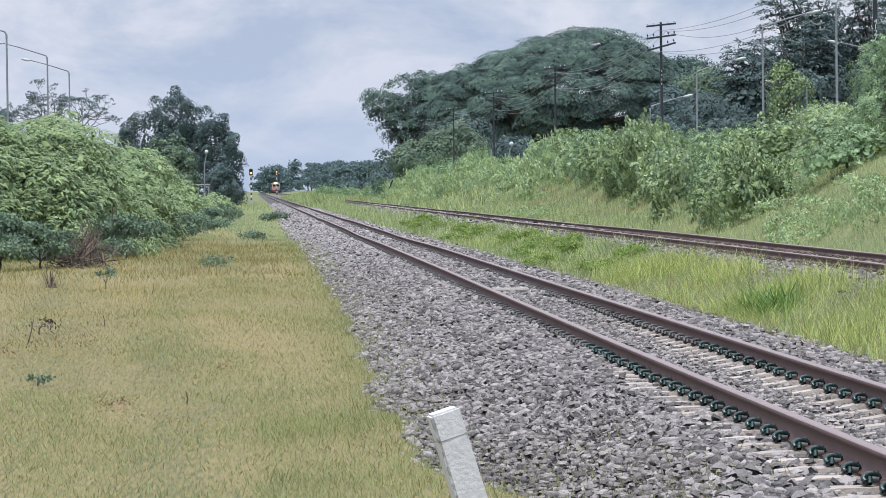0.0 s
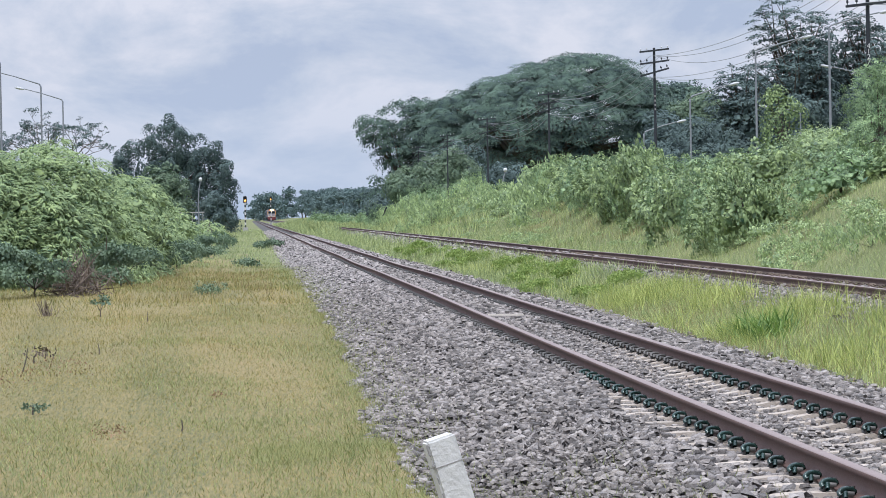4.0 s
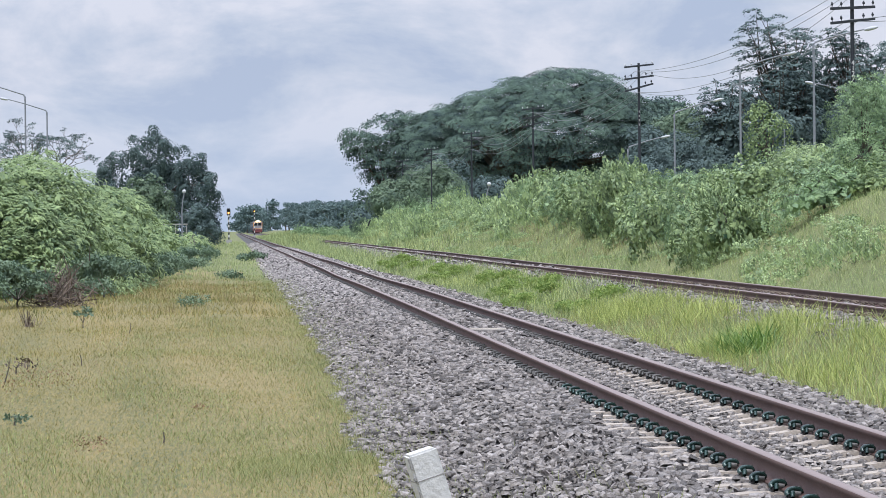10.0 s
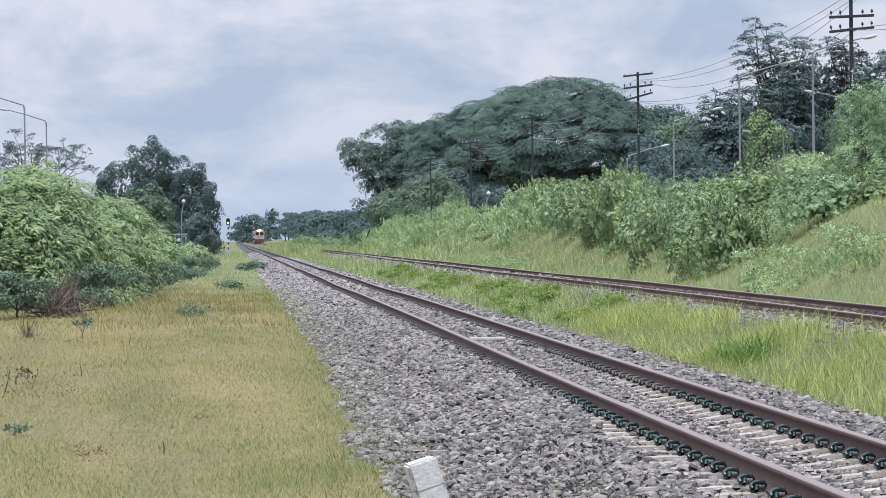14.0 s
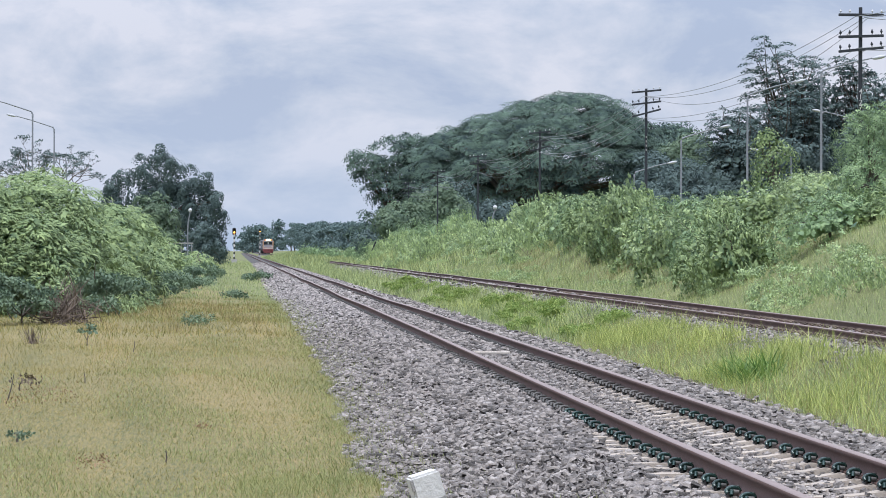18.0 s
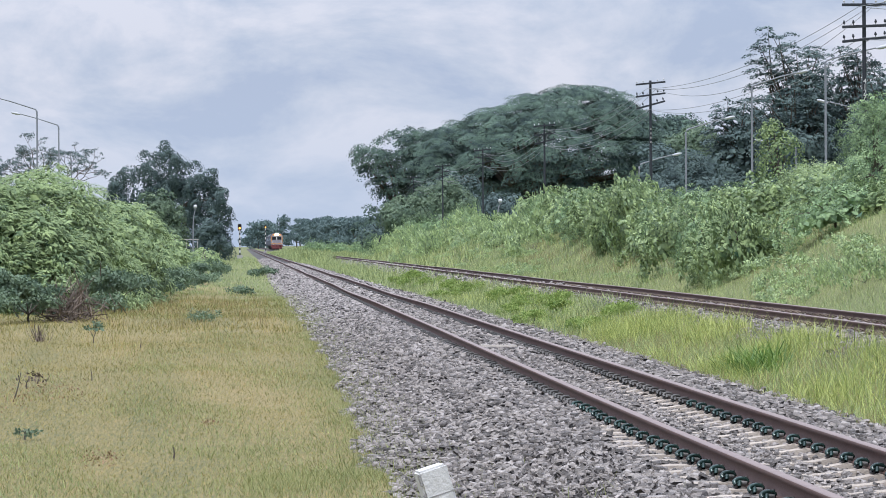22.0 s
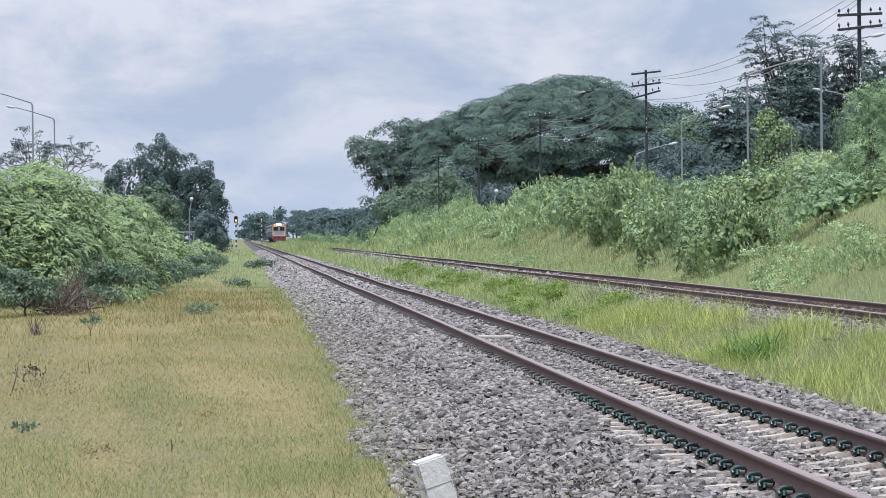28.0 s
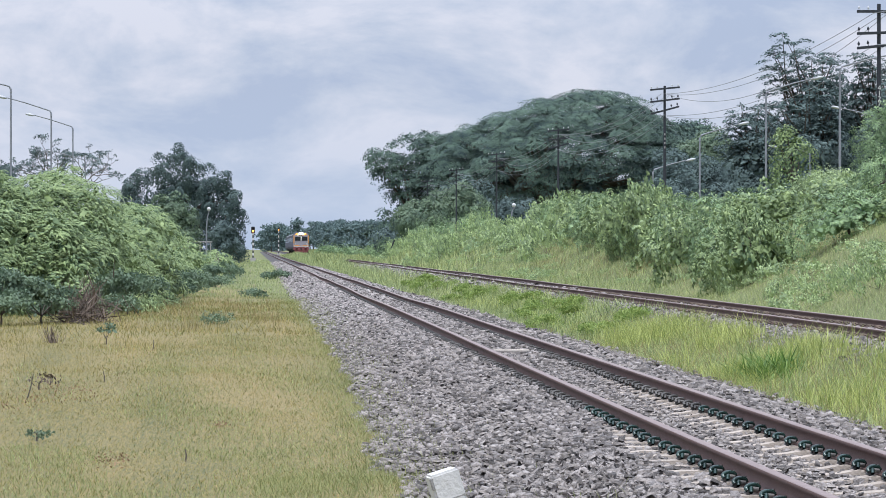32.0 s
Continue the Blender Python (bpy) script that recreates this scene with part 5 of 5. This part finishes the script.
def globe_lamp(x, y, top):
    g = float(ground_z(x, y))
    ob = thing("globe_lamp", pose(x, y, g), "slender park lamp with a white globe", "street lamp")
    part("post", tubes("post", [([(-0.22, 0, -0.2), (-0.22, 0, (top - g) * 0.7), (-0.15, 0, (top - g) * 0.88), (0, 0, top - g)], [0.07, 0.06, 0.05, 0.045])], M_GALV, 8), ob)
    part("collar", cyl("collar", 0.11, 0.11, top - g - 0.04, top - g + 0.05, M_GALV, 8), ob)
    part("globe", ball("globe", 0.18, M_PORC, (0, 0, top - g + 0.24)), ob, "white opal globe")


globe_lamp(-4.3, 330, 4.95)
globe_lamp(21.8, 300, 4.95)

barrier = thing("barrier", pose(-5.2, 335, -0.4), "pale concrete parapet beside the lamp", "parapet")
part("parapet", box("parapet", 2.3, 0.2, 0.10, M_CONC, (0, 0, 2.55), 0.02), barrier)
for k in (-1.0, 0.0, 1.0):
    part("pier", box("pier", 0.07, 0.07, 2.45, M_CONC, (k, 0, 1.25), 0.02), barrier)


def signal(x, y, top, label):
    g = float(ground_z(x, y))
    ob = thing("railway_signal", pose(x, y, g), label, "railway signal", "colour light signals")
    h = top - g
    part("base", box("base", 0.75, 0.75, 0.55, M_CONC, (0, 0, 0.2), 0.03), ob, "pale concrete foot")
    n = 10
    for k in range(n):
        z0, z1 = 0.45 + (h - 1.3) * k / n, 0.45 + (h - 1.3) * (k + 1) / n
        part("mast_band", cyl("mast_band", 0.10, 0.10, z0, z1, M_WHITE if k % 2 else M_BLACKP, 8), ob)
    part("head", box("head", 0.50, 0.16, 0.95, M_BLACKP, (0, 0, h - 0.5), 0.07), ob, "black signal head with rounded ends")
    part("hood", cyl("hood", 0.17, 0.17, -0.02, 0.25, M_BLACKP, 10), ob, at=pose(0, -0.1, h - 0.30, 90, 0, 0))
    part("lens", ball("lens", 0.13, M_AMBER, (0, -0.14, h - 0.62)), ob, "glowing amber lens")
    part("lens", ball("lens", 0.12, M_BLACKP, (0, -0.1, h - 0.30)), ob, "dark unlit lens")
    return ob


signal(-0.32, 480, 4.5, "striped signal mast showing amber beside the near track")
signal(5.62, 860, 6.6, "striped signal mast showing amber between the tracks")


# ---- the train ----
RAIL_TOP_FAR = FAR_TOP + 0.152 * 0.87


def bogie(parent, y, z=0.0):
    bg = part("bogie", box("bogie", 1.9, 2.9, 0.35, M_UNDER, (0, 0, 0.62), 0.05), parent, at=pose(0, y, z))
    for wy in (-1.05, 1.05):
        for sx in (-HALF, HALF):
            me = tubes("wheel", [([(sx - 0.06, wy, 0.45), (sx, wy, 0.45), (sx + 0.06, wy, 0.45)], [0.42, 0.45, 0.42])], M_UNDER, 14)
            part("wheel", me, bg)


def locomotive():
    ob = thing("locomotive", pose(FAR_C, 1340, RAIL_TOP_FAR), "cream and orange diesel locomotive with red buffer beam, headlights lit", "locomotive")
    part("underframe", box("underframe", 2.6, 15.6, 0.45, M_UNDER, (0, 8.0, 1.05), 0.05), ob)
    part("body", box("body", 2.80, 15.4, 2.2, M_COACH, (0, 8.3, 2.36), 0.10), ob)
    part("cab", box("cab", 2.92, 2.4, 2.35, M_CREAM, (0, 1.3, 2.42), 0.12), ob, "cream painted cab")
    part("roof", box("roof", 2.70, 15.4, 0.62, M_COACH, (0, 8.3, 3.72), 0.22, 0.9), ob)
    part("brow", box("brow", 2.62, 0.6, 0.50, M_ORANGE, (0, 0.42, 3.62), 0.14, 0.80), ob, "orange panel above the windscreens")
    part("centre_pillar", box("centre_pillar", 0.16, 0.05, 0.80, M_WHITE, (0, 0.07, 2.85), 0.02), ob, "white pillar between the windscreens")
    part("front_door", box("front_door", 0.62, 0.05, 0.85, M_CREAM, (0, 0.07, 1.95), 0.02), ob)
    part("number_plate", box("number_plate", 0.8, 0.03, 0.16, M_DARKG, (0, 0.06, 3.40), 0.01), ob)
    part("step_plate", box("step_plate", 2.7, 0.35, 0.08, M_WHITE, (0, -0.05, 1.36), 0.02), ob, "white edge of the front platform")
    for sx in (-1, 1):
        part("cab_stripe", box("cab_stripe", 0.20, 0.06, 1.5, M_ORANGE, (sx * 1.32, 0.09, 2.70), 0.02), ob, "orange corner stripe")
        part("buffer", cyl("buffer", 0.20, 0.20, 0, 0.45, M_UNDER, 12), ob, at=pose(sx * 0.82, -0.12, 0.98, 90, 0, 0))
        part("step", box("step", 0.45, 0.3, 0.9, M_UNDER, (sx * 1.12, 0.15, 0.55), 0.03), ob)
    part("waist_band", box("waist_band", 2.80, 0.25, 0.28, M_ORANGE, (0, 0.20, 1.55), 0.05), ob, "orange waist band")
    for sx in (-0.62, 0.62):
        ws = part("windscreen", box("windscreen", 1.02, 0.06, 0.72, M_DARKG, (sx, 0.085, 2.85), 0.02), ob, "dark windscreen")
        part("frame", box("frame", 1.14, 0.03, 0.06, M_UNDER, (sx, 0.07, 2.45), 0.01), ws)
        part("headlight", ball("headlight", 0.20, M_LAMP, (sx * 0.36, 0.08, 3.74)), ob, "lit warm headlight")
        part("marker_light", ball("marker_light", 0.09, M_PORC, (sx * 1.6, 0.08, 1.85)), ob)
        part("side_window", box("side_window", 0.05, 0.9, 0.7, M_DARKG, (sx * 2.245, 1.4, 2.85), 0.01), ob)
        part("handrail", cyl("handrail", 0.03, 0.03, 1.1, 2.4, M_WHITE, 6, (sx * 1.85, -0.02)), ob)
        part("buffer_lamp", ball("buffer_lamp", 0.11, M_WHITE, (sx * 1.3, -0.1, 1.25)), ob)
    part("buffer_beam", box("buffer_beam", 2.85, 0.35, 0.62, M_RED, (0, 0.0, 0.98), 0.05), ob, "red buffer beam")
    part("plough", box("plough", 2.3, 0.5, 0.42, M_RED, (0, 0.05, 0.46), 0.06, 1.1), ob, "red rail plough")
    part("coupler", box("coupler", 0.3, 0.5, 0.3, M_UNDER, (0, -0.25, 0.95), 0.05), ob)
    for k in range(5):
        part("side_grille", box("side_grille", 0.04, 1.3, 0.9, M_UNDER, (-1.38, 5.2 + 2.2 * k, 2.55), 0.01), ob)
    bogie(ob, 3.0), bogie(ob, 12.6)
    return ob


def coach(y):
    ob = thing("railway_coach", pose(FAR_C, y, RAIL_TOP_FAR), "grey-violet passenger coach coupled behind the locomotive", "railway coach", "coaches of the train")
    part("underframe", box("underframe", 2.5, 19.4, 0.35, M_UNDER, (0, 10, 0.98), 0.05), ob)
    part("body", box("body", 2.78, 19.6, 2.35, M_COACH, (0, 10, 2.32), 0.10), ob)
    part("roof", box("roof", 2.66, 19.6, 0.45, M_GALV, (0, 10, 3.68), 0.18, 0.88), ob)
    for k in range(9):
        for sx in (-1.392, 1.392):
            part("window", box("window", 0.03, 1.2, 0.8, M_DARKG, (sx, 2.0 + 2.0 * k, 2.65), 0.008), ob)
    part("end_door", box("end_door", 0.8, 0.05, 1.9, M_UNDER, (0, 0.18, 2.2), 0.01), ob)
    bogie(ob, 3.0), bogie(ob, 17.0)
    return ob


loco = locomotive()
first = coach(1357)
coaches = [first] + [copy_thing(first, pose(FAR_C, 1357 + 20.4 * k, RAIL_TOP_FAR)) for k in range(1, 8)]


def motions():
    """The train comes on at a steady 21.3 m/s."""
    times = [0, 0.05] + [0.5 + k for k in range(32)] + [31.95, 32]
    for ob, back in [(loco, 0.0)] + [(c, 17.0 + 20.4 * k) for k, c in enumerate(coaches)]:
        walk(ob, [(t, pose(FAR_C, 1340 - 21.3 * t + back, RAIL_TOP_FAR)) for t in times])


motions()
